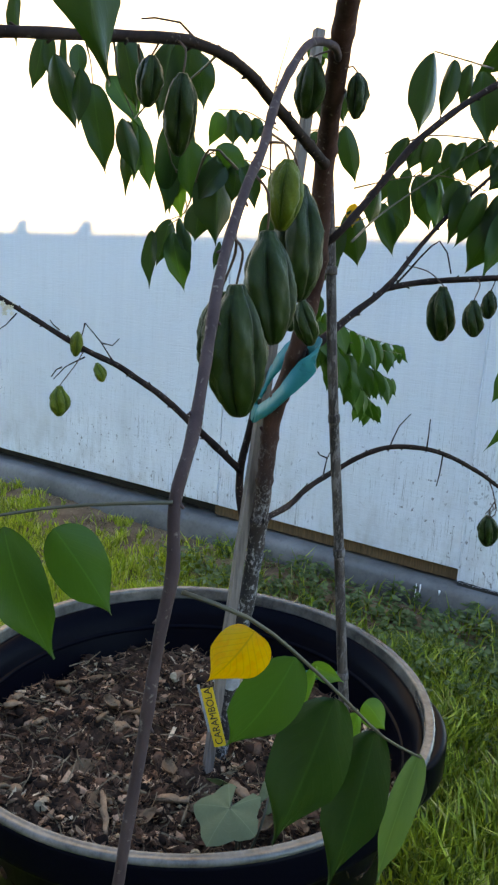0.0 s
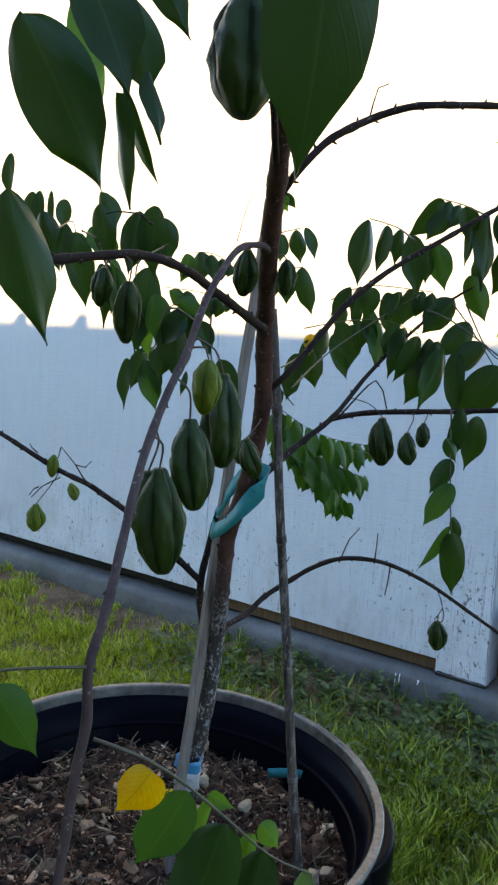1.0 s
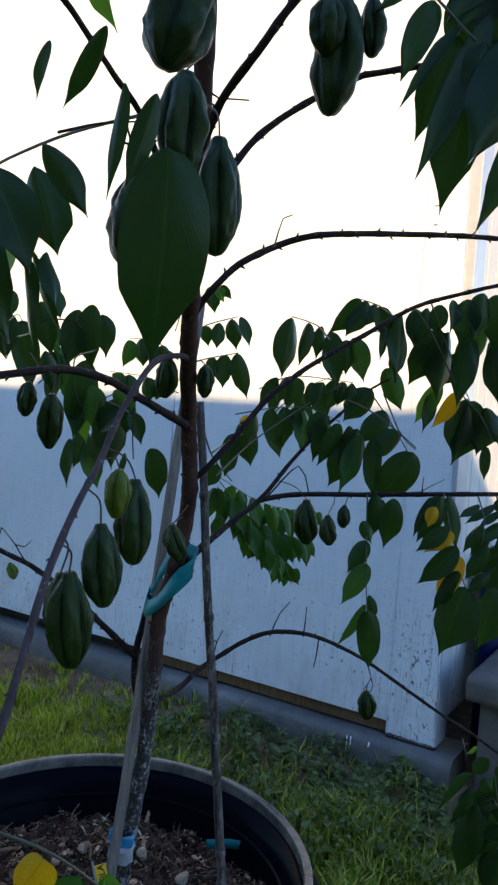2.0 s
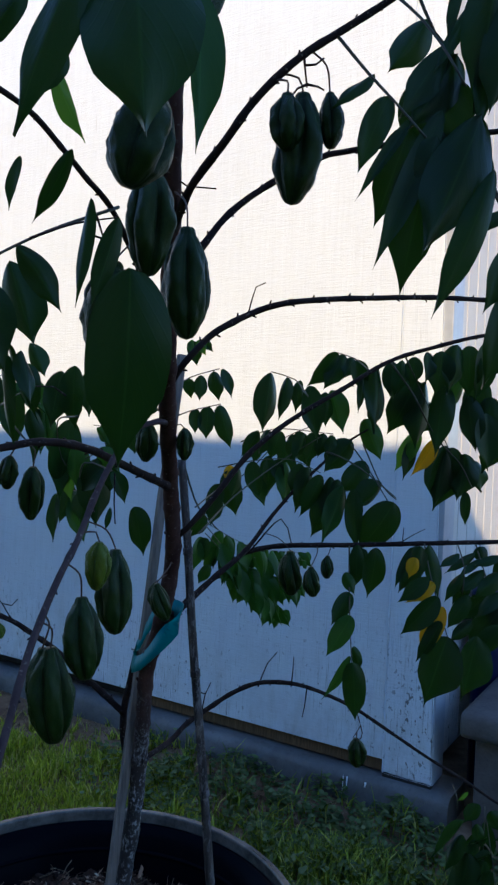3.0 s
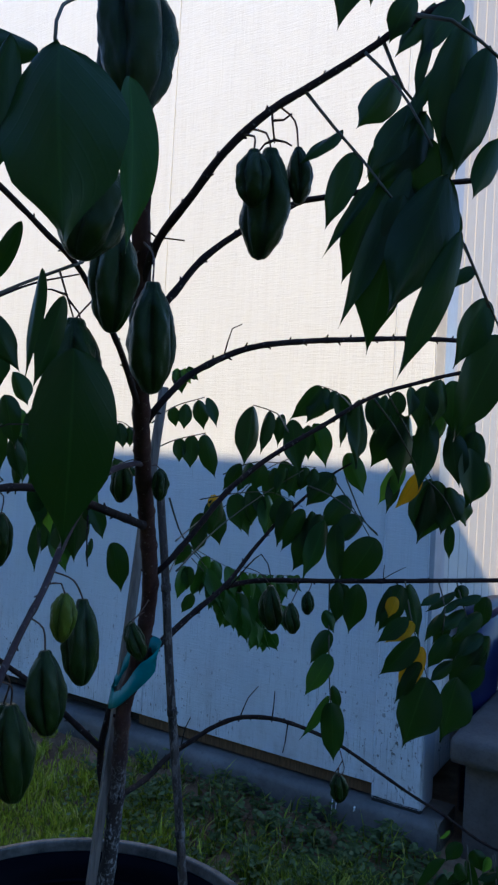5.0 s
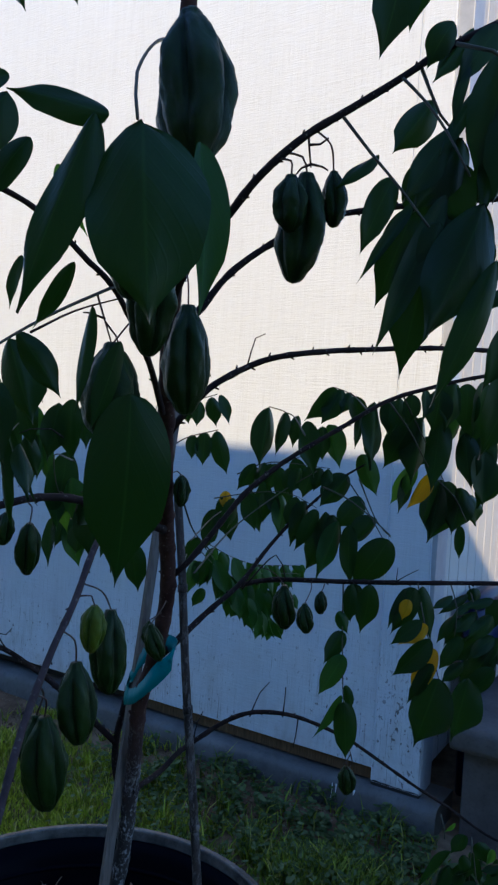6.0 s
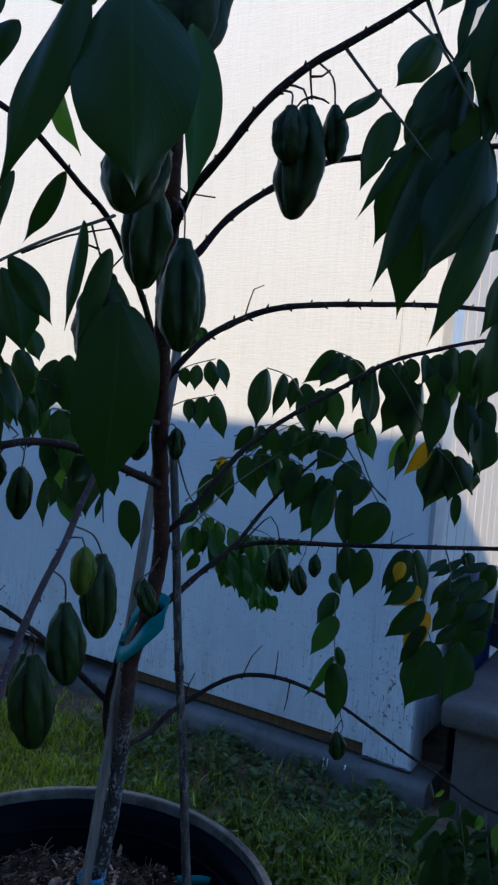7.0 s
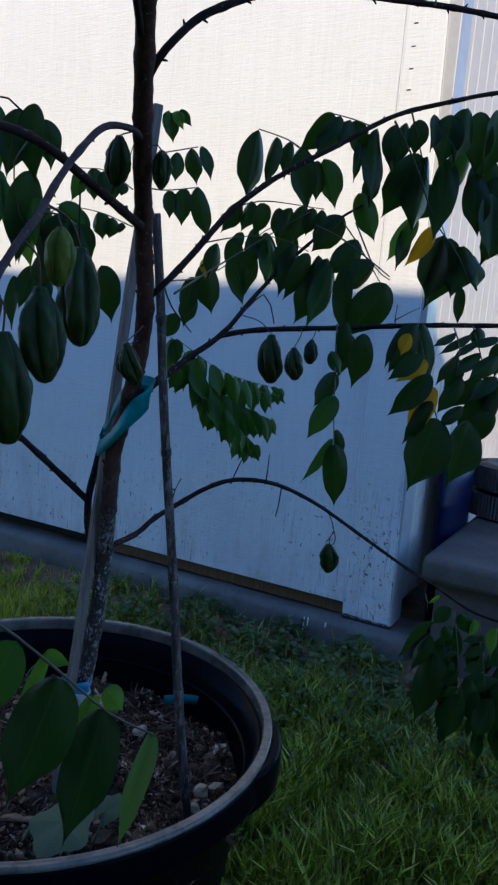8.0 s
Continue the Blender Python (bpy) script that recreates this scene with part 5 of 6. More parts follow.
leaf(right_level, (0.397, 0.714, 0.900), (0.388, 0.708, 0.866), 0.023, -12)
leaf(right_level, (0.418, 0.710, 0.908), (0.386, 0.704, 0.886), 0.016, 25)
leaf(right_level, (0.433, 0.700, 0.907), (0.403, 0.694, 0.878), 0.020, 20)
leaf(right_level, (0.399, 0.702, 0.880), (0.374, 0.696, 0.843), 0.019, 15)
leaf(right_level, (0.424, 0.712, 0.881), (0.391, 0.706, 0.849), 0.022, 18)
leaf(right_level, (0.436, 0.698, 0.883), (0.401, 0.692, 0.861), 0.017, 22)
leaf(right_level, (0.404, 0.704, 0.850), (0.377, 0.698, 0.829), 0.015, 20)
leaf(right_level, (0.443, 0.715, 0.866), (0.410, 0.709, 0.815), 0.034, 10)
leaf(right_level, (0.440, 0.705, 0.845), (0.415, 0.699, 0.804), 0.029, -10)
leaf(right_level, (0.447, 0.720, 0.922), (0.437, 0.714, 0.887), 0.021, 10)
leaf(right_level, (0.450, 0.715, 0.878), (0.435, 0.709, 0.837), 0.029, -14)
twig(right_level, [(0.266, 0.742, 0.926), (0.265, 0.725, 0.878), (0.266, 0.710, 0.826), (0.268, 0.704, 0.797)], 0.0009)
leaf(right_level, (0.265, 0.722, 0.875), (0.245, 0.716, 0.836), 0.021, 14)
leaf(right_level, (0.266, 0.712, 0.850), (0.241, 0.706, 0.801), 0.024, 18, "mid")
leaf(right_level, (0.266, 0.708, 0.805), (0.242, 0.702, 0.752), 0.015, -28, "mid")
leaf(right_level, (0.271, 0.716, 0.814), (0.281, 0.710, 0.785), 0.012, 8)
leaf(right_level, (0.268, 0.700, 0.800), (0.274, 0.694, 0.731), 0.027, 8)
leaf(right_level, (0.259, 0.726, 0.897), (0.275, 0.720, 0.875), 0.016, -10, "mid")
leaf(right_level, (0.274, 0.730, 0.929), (0.269, 0.724, 0.884), 0.017, 12)

twig(trunk, [(0.060, 1.020, 0.997), (0.071, 1.030, 0.964), (0.084, 1.040, 0.935), (0.115, 1.060, 0.901)], 0.0016)
leaf(trunk, (0.112, 1.050, 0.961), (0.095, 1.044, 0.910), 0.028, 10)
leaf(trunk, (0.092, 1.050, 0.926), (0.075, 1.044, 0.888), 0.027, -12)
leaf(trunk, (0.089, 1.050, 0.890), (0.076, 1.044, 0.837), 0.023, 14, "mid")
leaf(trunk, (0.103, 1.050, 0.846), (0.093, 1.044, 0.814), 0.019, -8)
leaf(trunk, (0.096, 1.050, 0.889), (0.090, 1.044, 0.852), 0.022, 10)

# far pinnate leaves behind the stake
twig(trunk, [(0.070, 0.873, 0.902), (0.076, 1.095, 0.897), (0.094, 1.304, 0.880)], 0.0010)
pinnate(trunk, (0.094, 1.304, 0.880), (0.176, 1.404, 0.791), (0.327, 1.650, 0.709), 30, 0.068, 5, "mid")
pinnate(trunk, (0.095, 1.302, 0.865), (0.190, 1.418, 0.757), (0.286, 1.596, 0.654), 22, 0.066, 6, "mid")
pinnate(trunk, (0.094, 1.305, 0.885), (0.197, 1.427, 0.824), (0.341, 1.659, 0.782), 18, 0.060, 61, "mid")
pinnate(trunk, (0.198, 1.424, 0.802), (0.254, 1.517, 0.787), (0.331, 1.608, 0.772), 8, 0.052, 62, "mid")

# leaves at the end of the low right branch
twig(right_low, [(0.494, 0.867, 0.560), (0.495, 0.839, 0.509), (0.500, 0.820, 0.455)], 0.0007)
twig(right_low, [(0.528, 0.862, 0.549), (0.527, 0.836, 0.512), (0.530, 0.818, 0.465)], 0.0007)
twig(right_low, [(0.560, 0.859, 0.551), (0.561, 0.833, 0.515), (0.564, 0.814, 0.460)], 0.0007)
twig(right_low, [(0.455, 0.885, 0.581), (0.457, 0.872, 0.567), (0.457, 0.870, 0.554)], 0.0008)
pinnate(right_low, (0.502, 0.885, 0.547), (0.495, 0.866, 0.488), (0.493, 0.845, 0.409), 10, 0.050, 71)
pinnate(right_low, (0.538, 0.880, 0.542), (0.538, 0.860, 0.477), (0.536, 0.838, 0.397), 12, 0.050, 72)
pinnate(right_low, (0.561, 0.877, 0.536), (0.569, 0.856, 0.472), (0.567, 0.834, 0.392), 12, 0.050, 73)
leaf(right_low, (0.460, 0.849, 0.549), (0.422, 0.845, 0.495), 0.027, -40)
leaf(right_low, (0.466, 0.842, 0.508), (0.442, 0.830, 0.410), 0.041, 40)
leaf(right_low, (0.503, 0.830, 0.457), (0.485, 0.822, 0.386), 0.034, 0)
leaf(right_low, (0.543, 0.826, 0.455), (0.526, 0.818, 0.392), 0.031, 0)
leaf(right_low, (0.490, 0.843, 0.531), (0.465, 0.843, 0.511), 0.013, -35)
leaf(right_low, (0.494, 0.839, 0.511), (0.468, 0.840, 0.495), 0.012, -17)
leaf(right_low, (0.496, 0.836, 0.488), (0.475, 0.835, 0.464), 0.017, 0)
leaf(right_low, (0.498, 0.832, 0.466), (0.478, 0.831, 0.445), 0.016, 0)
leaf(right_low, (0.526, 0.840, 0.537), (0.498, 0.841, 0.527), 0.012, 40)
leaf(right_low, (0.528, 0.837, 0.520), (0.499, 0.838, 0.507), 0.013, 20)
leaf(right_low, (0.530, 0.834, 0.499), (0.504, 0.835, 0.487), 0.017, 0)
leaf(right_low, (0.535, 0.831, 0.483), (0.502, 0.831, 0.463), 0.018, 0)
leaf(right_low, (0.552, 0.828, 0.479), (0.517, 0.829, 0.458), 0.022, 0)
leaf(right_low, (0.479, 0.850, 0.571), (0.463, 0.848, 0.543), 0.022, 0)
leaf(right_low, (0.496, 0.847, 0.564), (0.505, 0.842, 0.533), 0.023, 0)
leaf(right_low, (0.553, 0.834, 0.516), (0.534, 0.833, 0.496), 0.015, 0)
leaf(right_low, (0.475, 0.844, 0.526), (0.464, 0.840, 0.490), 0.019, 0)
leaf(right_low, (0.515, 0.832, 0.476), (0.504, 0.828, 0.442), 0.022, 0)
leaf(right_low, (0.567, 0.830, 0.500), (0.552, 0.821, 0.433), 0.030, 0)
leaf(right_low, (0.570, 0.823, 0.457), (0.564, 0.815, 0.401), 0.030, 0)
leaf(right_low, (0.458, 0.846, 0.531), (0.424, 0.844, 0.488), 0.022, 41)
leaf(right_low, (0.487, 0.839, 0.500), (0.470, 0.834, 0.459), 0.022, 0)
leaf(right_low, (0.523, 0.829, 0.463), (0.512, 0.824, 0.423), 0.025, 0)
leaf(right_low, (0.477, 0.847, 0.546), (0.476, 0.842, 0.516), 0.016, 0)
leaf(right_low, (0.465, 0.854, 0.585), (0.450, 0.853, 0.573), 0.008, -24, "bright")
leaf(right_low, (0.513, 0.844, 0.557), (0.511, 0.841, 0.532), 0.016, 0, "bright")
leaf(right_low, (0.544, 0.840, 0.548), (0.537, 0.834, 0.506), 0.018, 0, "bright")

# leaves of the left branch
twig(left_mid, [(-0.017, 0.738, 1.003), (-0.042, 0.699, 1.012), (-0.071, 0.834, 0.973), (-0.102, 0.955, 0.963)], 0.0011)
twig(left_mid, [(-0.083, 0.544, 1.050), (-0.092, 0.643, 1.032), (-0.102, 0.662, 1.027)], 0.0011)

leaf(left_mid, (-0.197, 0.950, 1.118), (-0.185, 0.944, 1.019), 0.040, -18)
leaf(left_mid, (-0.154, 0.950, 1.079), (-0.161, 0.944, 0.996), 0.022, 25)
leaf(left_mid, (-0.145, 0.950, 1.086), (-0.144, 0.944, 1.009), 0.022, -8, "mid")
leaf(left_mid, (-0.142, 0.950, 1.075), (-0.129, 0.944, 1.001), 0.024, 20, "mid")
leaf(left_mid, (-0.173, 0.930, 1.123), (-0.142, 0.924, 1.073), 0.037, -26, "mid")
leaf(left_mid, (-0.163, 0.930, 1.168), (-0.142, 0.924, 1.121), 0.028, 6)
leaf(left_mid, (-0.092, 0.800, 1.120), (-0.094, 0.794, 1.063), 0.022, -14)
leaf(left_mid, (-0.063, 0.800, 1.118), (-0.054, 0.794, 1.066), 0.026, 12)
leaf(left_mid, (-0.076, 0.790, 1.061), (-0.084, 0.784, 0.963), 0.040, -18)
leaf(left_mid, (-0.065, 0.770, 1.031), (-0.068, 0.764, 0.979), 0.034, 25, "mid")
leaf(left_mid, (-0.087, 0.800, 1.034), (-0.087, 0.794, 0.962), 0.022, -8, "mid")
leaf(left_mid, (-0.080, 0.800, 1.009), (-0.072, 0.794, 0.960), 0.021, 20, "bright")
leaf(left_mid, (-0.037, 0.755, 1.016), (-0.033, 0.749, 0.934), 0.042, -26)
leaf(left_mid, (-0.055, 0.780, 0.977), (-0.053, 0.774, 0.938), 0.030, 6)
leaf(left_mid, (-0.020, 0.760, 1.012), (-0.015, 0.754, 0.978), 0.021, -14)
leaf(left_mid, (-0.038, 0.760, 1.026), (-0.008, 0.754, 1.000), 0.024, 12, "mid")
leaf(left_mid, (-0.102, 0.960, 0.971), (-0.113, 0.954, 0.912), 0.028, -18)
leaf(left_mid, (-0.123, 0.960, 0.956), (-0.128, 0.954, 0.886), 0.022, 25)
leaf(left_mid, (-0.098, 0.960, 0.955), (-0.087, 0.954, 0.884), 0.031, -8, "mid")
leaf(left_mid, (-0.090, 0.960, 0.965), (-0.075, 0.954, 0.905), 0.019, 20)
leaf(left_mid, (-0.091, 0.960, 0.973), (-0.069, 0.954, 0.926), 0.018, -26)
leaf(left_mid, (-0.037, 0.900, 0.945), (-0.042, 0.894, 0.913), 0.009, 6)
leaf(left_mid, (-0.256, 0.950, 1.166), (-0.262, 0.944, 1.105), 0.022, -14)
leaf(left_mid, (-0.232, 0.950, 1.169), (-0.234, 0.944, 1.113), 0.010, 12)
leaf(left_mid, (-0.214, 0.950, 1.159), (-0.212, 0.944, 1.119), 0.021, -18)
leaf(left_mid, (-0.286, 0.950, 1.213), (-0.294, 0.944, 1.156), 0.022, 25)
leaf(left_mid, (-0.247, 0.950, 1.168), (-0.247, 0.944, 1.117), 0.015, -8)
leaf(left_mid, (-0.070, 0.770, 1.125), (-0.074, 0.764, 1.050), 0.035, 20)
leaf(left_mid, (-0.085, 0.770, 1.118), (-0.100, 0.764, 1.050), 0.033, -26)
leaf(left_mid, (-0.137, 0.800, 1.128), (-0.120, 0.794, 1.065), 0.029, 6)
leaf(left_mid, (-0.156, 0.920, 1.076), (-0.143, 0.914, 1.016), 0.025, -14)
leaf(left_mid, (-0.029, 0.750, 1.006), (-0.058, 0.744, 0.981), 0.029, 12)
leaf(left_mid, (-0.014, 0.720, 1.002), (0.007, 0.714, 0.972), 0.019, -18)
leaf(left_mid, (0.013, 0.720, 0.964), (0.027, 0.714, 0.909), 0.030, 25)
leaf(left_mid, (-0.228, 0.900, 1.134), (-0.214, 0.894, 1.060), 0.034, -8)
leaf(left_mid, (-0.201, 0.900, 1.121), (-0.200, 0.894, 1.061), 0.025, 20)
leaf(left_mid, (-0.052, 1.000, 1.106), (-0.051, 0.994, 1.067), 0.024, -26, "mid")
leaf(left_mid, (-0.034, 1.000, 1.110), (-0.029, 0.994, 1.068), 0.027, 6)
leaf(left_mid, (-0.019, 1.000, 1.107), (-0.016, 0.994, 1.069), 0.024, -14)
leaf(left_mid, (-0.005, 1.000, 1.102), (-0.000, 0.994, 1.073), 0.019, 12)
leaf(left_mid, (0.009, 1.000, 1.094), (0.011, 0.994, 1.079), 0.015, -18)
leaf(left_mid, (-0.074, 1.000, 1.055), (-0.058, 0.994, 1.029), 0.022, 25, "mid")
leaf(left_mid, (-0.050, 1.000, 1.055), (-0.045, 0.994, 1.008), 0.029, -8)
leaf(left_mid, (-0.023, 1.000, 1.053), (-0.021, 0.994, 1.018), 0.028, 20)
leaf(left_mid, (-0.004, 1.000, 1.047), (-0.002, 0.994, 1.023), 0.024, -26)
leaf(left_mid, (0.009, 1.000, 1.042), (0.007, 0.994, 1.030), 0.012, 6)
twig(left_mid, [(0.024, 0.950, 1.079), (-0.015, 1.000, 1.108), (-0.052, 1.000, 1.108)], 0.0009)
twig(left_mid, [(0.027, 0.950, 1.032), (-0.023, 1.000, 1.053), (-0.080, 1.000, 1.058)], 0.0009)
twig(left_mid, [(-0.035, 0.600, 1.061), (-0.084, 0.750, 1.056), (-0.080, 0.790, 1.006), (-0.038, 0.757, 1.022)], 0.0010)
twig(left_mid, [(-0.080, 0.790, 1.006), (-0.075, 0.880, 0.977), (-0.101, 0.960, 0.970)], 0.0009)
twig(left_mid, [(-0.110, 0.600, 1.068), (-0.146, 0.850, 1.095), (-0.146, 0.950, 1.081)], 0.0009)
twig(left_mid, [(-0.131, 0.600, 1.069), (-0.179, 0.850, 1.115), (-0.197, 0.950, 1.116)], 0.0009)

# a spray of small pale flowers on the low left branch
blossom_rng = random.Random(4)
bm = bmesh.new()
for i in range(14):
    at = Vector((-0.255, 0.816, 0.858)) + Vector([blossom_rng.uniform(-0.006, 0.006) for _ in range(3)])
    for j in range(5):
        a = 1.257 * j + i
        out = Vector((math.cos(a), blossom_rng.uniform(-0.4, 0.4), math.sin(a)))
        side = Vector((-math.sin(a), 0, math.cos(a)))
        bm.faces.new([bm.verts.new(p) for p in (at, at + 0.0016 * out + 0.0009 * side, at + 0.0030 * out, at + 0.0016 * out - 0.0009 * side)])
part("blossom", bm, BLOSSOM, left_low, "pale cream star fruit blossom")

leaf(trunk, (0.063, 1.000, 1.194), (0.058, 0.994, 1.173), 0.012, -14, "bright")
leaf(trunk, (0.071, 1.000, 1.194), (0.081, 0.994, 1.171), 0.013, 12, "bright")
leaf(trunk, (0.077, 1.000, 1.193), (0.086, 0.994, 1.184), 0.009, -18, "bright")

# bare twigs and old flower stalks
twig(left_mid, [(-0.053, 0.632, 1.082), (-0.064, 0.624, 1.090), (-0.082, 0.614, 1.089), (-0.090, 0.602, 1.084)], 0.0009, BARK)
twig(thorny, [(0.124, 0.541, 1.158), (0.131, 0.552, 1.187), (0.140, 0.555, 1.192)], 0.0007, BARK)
twig(right_low, [(0.175, 0.863, 0.716), (0.187, 0.870, 0.746), (0.200, 0.873, 0.761)], 0.0009, BARK)
twig(right_low, [(0.219, 0.858, 0.719), (0.221, 0.863, 0.739), (0.222, 0.867, 0.757)], 0.0009, BARK)
twig(right_low, [(0.242, 0.868, 0.719), (0.239, 0.863, 0.692), (0.236, 0.860, 0.678)], 0.0009, BARK)
twig(right_low, [(0.101, 0.862, 0.679), (0.105, 0.867, 0.703), (0.112, 0.870, 0.718)], 0.0009, BARK)
twig(right_low, [(0.105, 0.867, 0.703), (0.096, 0.867, 0.706), (0.093, 0.868, 0.710)], 0.0009, BARK)
twig(left_low, [(-0.142, 0.811, 0.809), (-0.155, 0.815, 0.827), (-0.174, 0.819, 0.847)], 0.0008, BARK)
twig(left_low, [(-0.155, 0.815, 0.827), (-0.143, 0.814, 0.825), (-0.136, 0.816, 0.833)], 0.0008, BARK)
twig(left_low, [(-0.172, 0.812, 0.811), (-0.193, 0.809, 0.799), (-0.204, 0.806, 0.786)], 0.0008, BARK)
twig(left_low, [(-0.196, 0.809, 0.799), (-0.202, 0.809, 0.796), (-0.207, 0.807, 0.788)], 0.0008, BARK)
twig(left_low, [(-0.201, 0.818, 0.838), (-0.208, 0.819, 0.843), (-0.212, 0.820, 0.848)], 0.0008, BARK)
twig(left_low, [(-0.248, 0.821, 0.853), (-0.259, 0.819, 0.840), (-0.271, 0.817, 0.831)], 0.0008, BARK)
twig(left_low, [(-0.174, 0.819, 0.847), (-0.176, 0.817, 0.836), (-0.178, 0.816, 0.830)], 0.0008, BARK)
twig(up_long, [(0.143, 0.336, 1.294), (0.144, 0.336, 1.284), (0.146, 0.336, 1.271)], 0.0008, BARK)
twig(up_long, [(0.144, 0.336, 1.285), (0.151, 0.336, 1.286), (0.156, 0.335, 1.290)], 0.0008, BARK)
twig(up_long, [(0.146, 0.336, 1.273), (0.153, 0.336, 1.272), (0.157, 0.336, 1.270)], 0.0008, BARK)
twig(up_long, [(0.146, 0.336, 1.273), (0.140, 0.336, 1.270), (0.137, 0.337, 1.266)], 0.0008, BARK)
twig(up_left, [(0.018, 0.330, 1.180), (0.024, 0.330, 1.163), (0.029, 0.330, 1.149)], 0.0007, BARK)
twig(up_left, [(0.024, 0.330, 1.165), (0.014, 0.330, 1.168), (0.010, 0.331, 1.168)], 0.0007, BARK)
twig(up_left, [(0.024, 0.330, 1.163), (0.031, 0.330, 1.155), (0.036, 0.330, 1.142)], 0.0007, BARK)
twig(up_left, [(-0.005, 0.262, 1.146), (0.012, 0.291, 1.163), (0.032, 0.319, 1.176)], 0.0007, BARK)
twig(up_left, [(0.057, 0.397, 1.232), (0.071, 0.386, 1.220), (0.091, 0.375, 1.216)], 0.0007, BARK)
twig(left_mid, [(0.009, 0.557, 1.009), (0.010, 0.554, 0.981), (0.012, 0.552, 0.963)], 0.0008, BARK)
twig(trunk, [(0.016, 0.967, 1.121), (0.023, 0.995, 1.160), (0.034, 1.037, 1.211)], 0.0007, BARK)
twig(right_level, [(0.326, 0.727, 0.931), (0.326, 0.728, 0.941), (0.327, 0.729, 0.952)], 0.0006, BARK)
twig(right_level, [(0.325, 0.728, 0.935), (0.339, 0.728, 0.944), (0.352, 0.728, 0.951)], 0.0006, BARK)
twig(right_level, [(0.147, 0.767, 0.908), (0.186, 0.769, 0.952), (0.200, 0.765, 0.921)], 0.0010, BARK)

# ---- stakes, ties and the label ----
bm = bmesh.new()
A, B = Vector((-0.021, 0.779, 0.27)), Vector((0.055, 0.816, 1.150))
d = (B - A).normalized()
sx = d.cross(Vector((0.35, -1, 0))).normalized() * 0.0050
sy = d.cross(sx).normalized() * 0.0058
ends = []
for i in range(25):
    p = A + (B - A) * i / 24 + 0.0012 * noise.noise_vector(Vector((i * 0.7, 0, 0)))
    ends.append([bm.verts.new(p + a * sx + b * sy) for a, b in ((-1, -1), (1, -1), (1, 1), (-1, 1))])
for a, b in zip(ends, ends[1:]):
    for i in range(4):
        bm.faces.new((a[i], a[(i + 1) % 4], b[(i + 1) % 4], b[i]))
bm.faces.new(ends[0][::-1])
bm.faces.new(ends[-1])
bmesh.ops.bevel(bm, geom=[e for e in bm.edges if abs((e.verts[0].co - e.verts[1].co).normalized().dot(d)) > 0.9], offset=0.0012, segments=1, affect="EDGES")
single("wooden_stake", bm, STAKE, "square weathered grey wooden stake in the pot", "plant stake", smooth=False)
bm = bmesh.new()
tube(bm, smooth_line([(0.155, 0.718, 0.27), (0.125, 0.721, 0.487), (0.106, 0.722, 0.652), (0.087, 0.722, 0.807), (0.074, 0.721, 0.935), (0.064, 0.720, 1.020)], 0.01), 0.0058, 0.0048, 12, 0.03, 0)
cane = thing("bamboo_cane", (0.155, 0.718, 0.27), "thin dark weathered bamboo cane in the pot", "plant stake")
part("shaft", bm, CANE, cane)
for a, b, f in (((0.125, 0.721, 0.487), (0.106, 0.722, 0.652), 0.1), ((0.125, 0.721, 0.487), (0.106, 0.722, 0.652), 0.92), ((0.106, 0.722, 0.652), (0.087, 0.722, 0.807), 0.8), ((0.087, 0.722, 0.807), (0.074, 0.721, 0.935), 0.85)):
    a, b = Vector(a), Vector(b)
    p, d = a + (b - a) * f, (b - a).normalized()
    bm = bmesh.new()
    tube(bm, [p - 0.004 * d, p - 0.0015 * d, p + 0.0015 * d, p + 0.004 * d], 0.0060, 0.0060, 12, 0.05)
    part("node", bm, CANE, cane)


def band(name, pts, width, mat, label, category, thick=0.0012):
    """A flat tape: a strip of some thickness along a line, wide along z."""
    line = smooth_line(pts, 0.005)
    bm = bmesh.new()
    rows = []
    for i, p in enumerate(line):
        d = (line[min(i + 1, len(line) - 1)] - line[max(i - 1, 0)]).normalized()
        up = Vector((0.25, 0, 1))
        up = (up - d * up.dot(d)).normalized() * width / 2
        out = d.cross(up).normalized() * thick
        wob = 0.001 * noise.noise(p * 150) * out.normalized()
        rows.append([bm.verts.new(p + a * up + b * out + wob) for a, b in ((-1, 0), (1, 0), (1, 1), (-1, 1))])
    for a, b in zip(rows, rows[1:]):
        for i in range(4):
            bm.faces.new((a[i], a[(i + 1) % 4], b[(i + 1) % 4], b[i]))
    bm.faces.new(rows[0][::-1])
    bm.faces.new(rows[-1])
    single(name, bm, mat, label, category)


band("tie_tape", [(0.0155, 0.782, 0.765), (0.028, 0.748, 0.780), (0.045, 0.724, 0.804), (0.064, 0.719, 0.830), (0.070, 0.736, 0.843), (0.052, 0.757, 0.842), (0.034, 0.774, 0.820), (0.020, 0.797, 0.790), (0.0140, 0.797, 0.768), (0.0155, 0.782, 0.765)], 0.019, TEAL, "teal plastic tape tying the trunk to its stake", "plant tie")
# zigzag stalk of the low fruit
twig(right_low, [(0.318, 0.916, 0.673), (0.324, 0.916, 0.661)], 0.0008, STALK)
twig(right_low, [(0.324, 0.916, 0.661), (0.328, 0.916, 0.648)], 0.0008, STALK)
twig(right_low, [(0.328, 0.916, 0.648), (0.323, 0.916, 0.638)], 0.0008, STALK)
twig(right_low, [(0.328, 0.916, 0.648), (0.331, 0.916, 0.638), (0.330, 0.916, 0.631)], 0.0008, STALK)
twig(right_low, [(0.323, 0.916, 0.638), (0.323, 0.916, 0.625)], 0.0008, STALK)
twig(right_low, [(0.323, 0.916, 0.638), (0.318, 0.916, 0.631)], 0.0008, STALK)
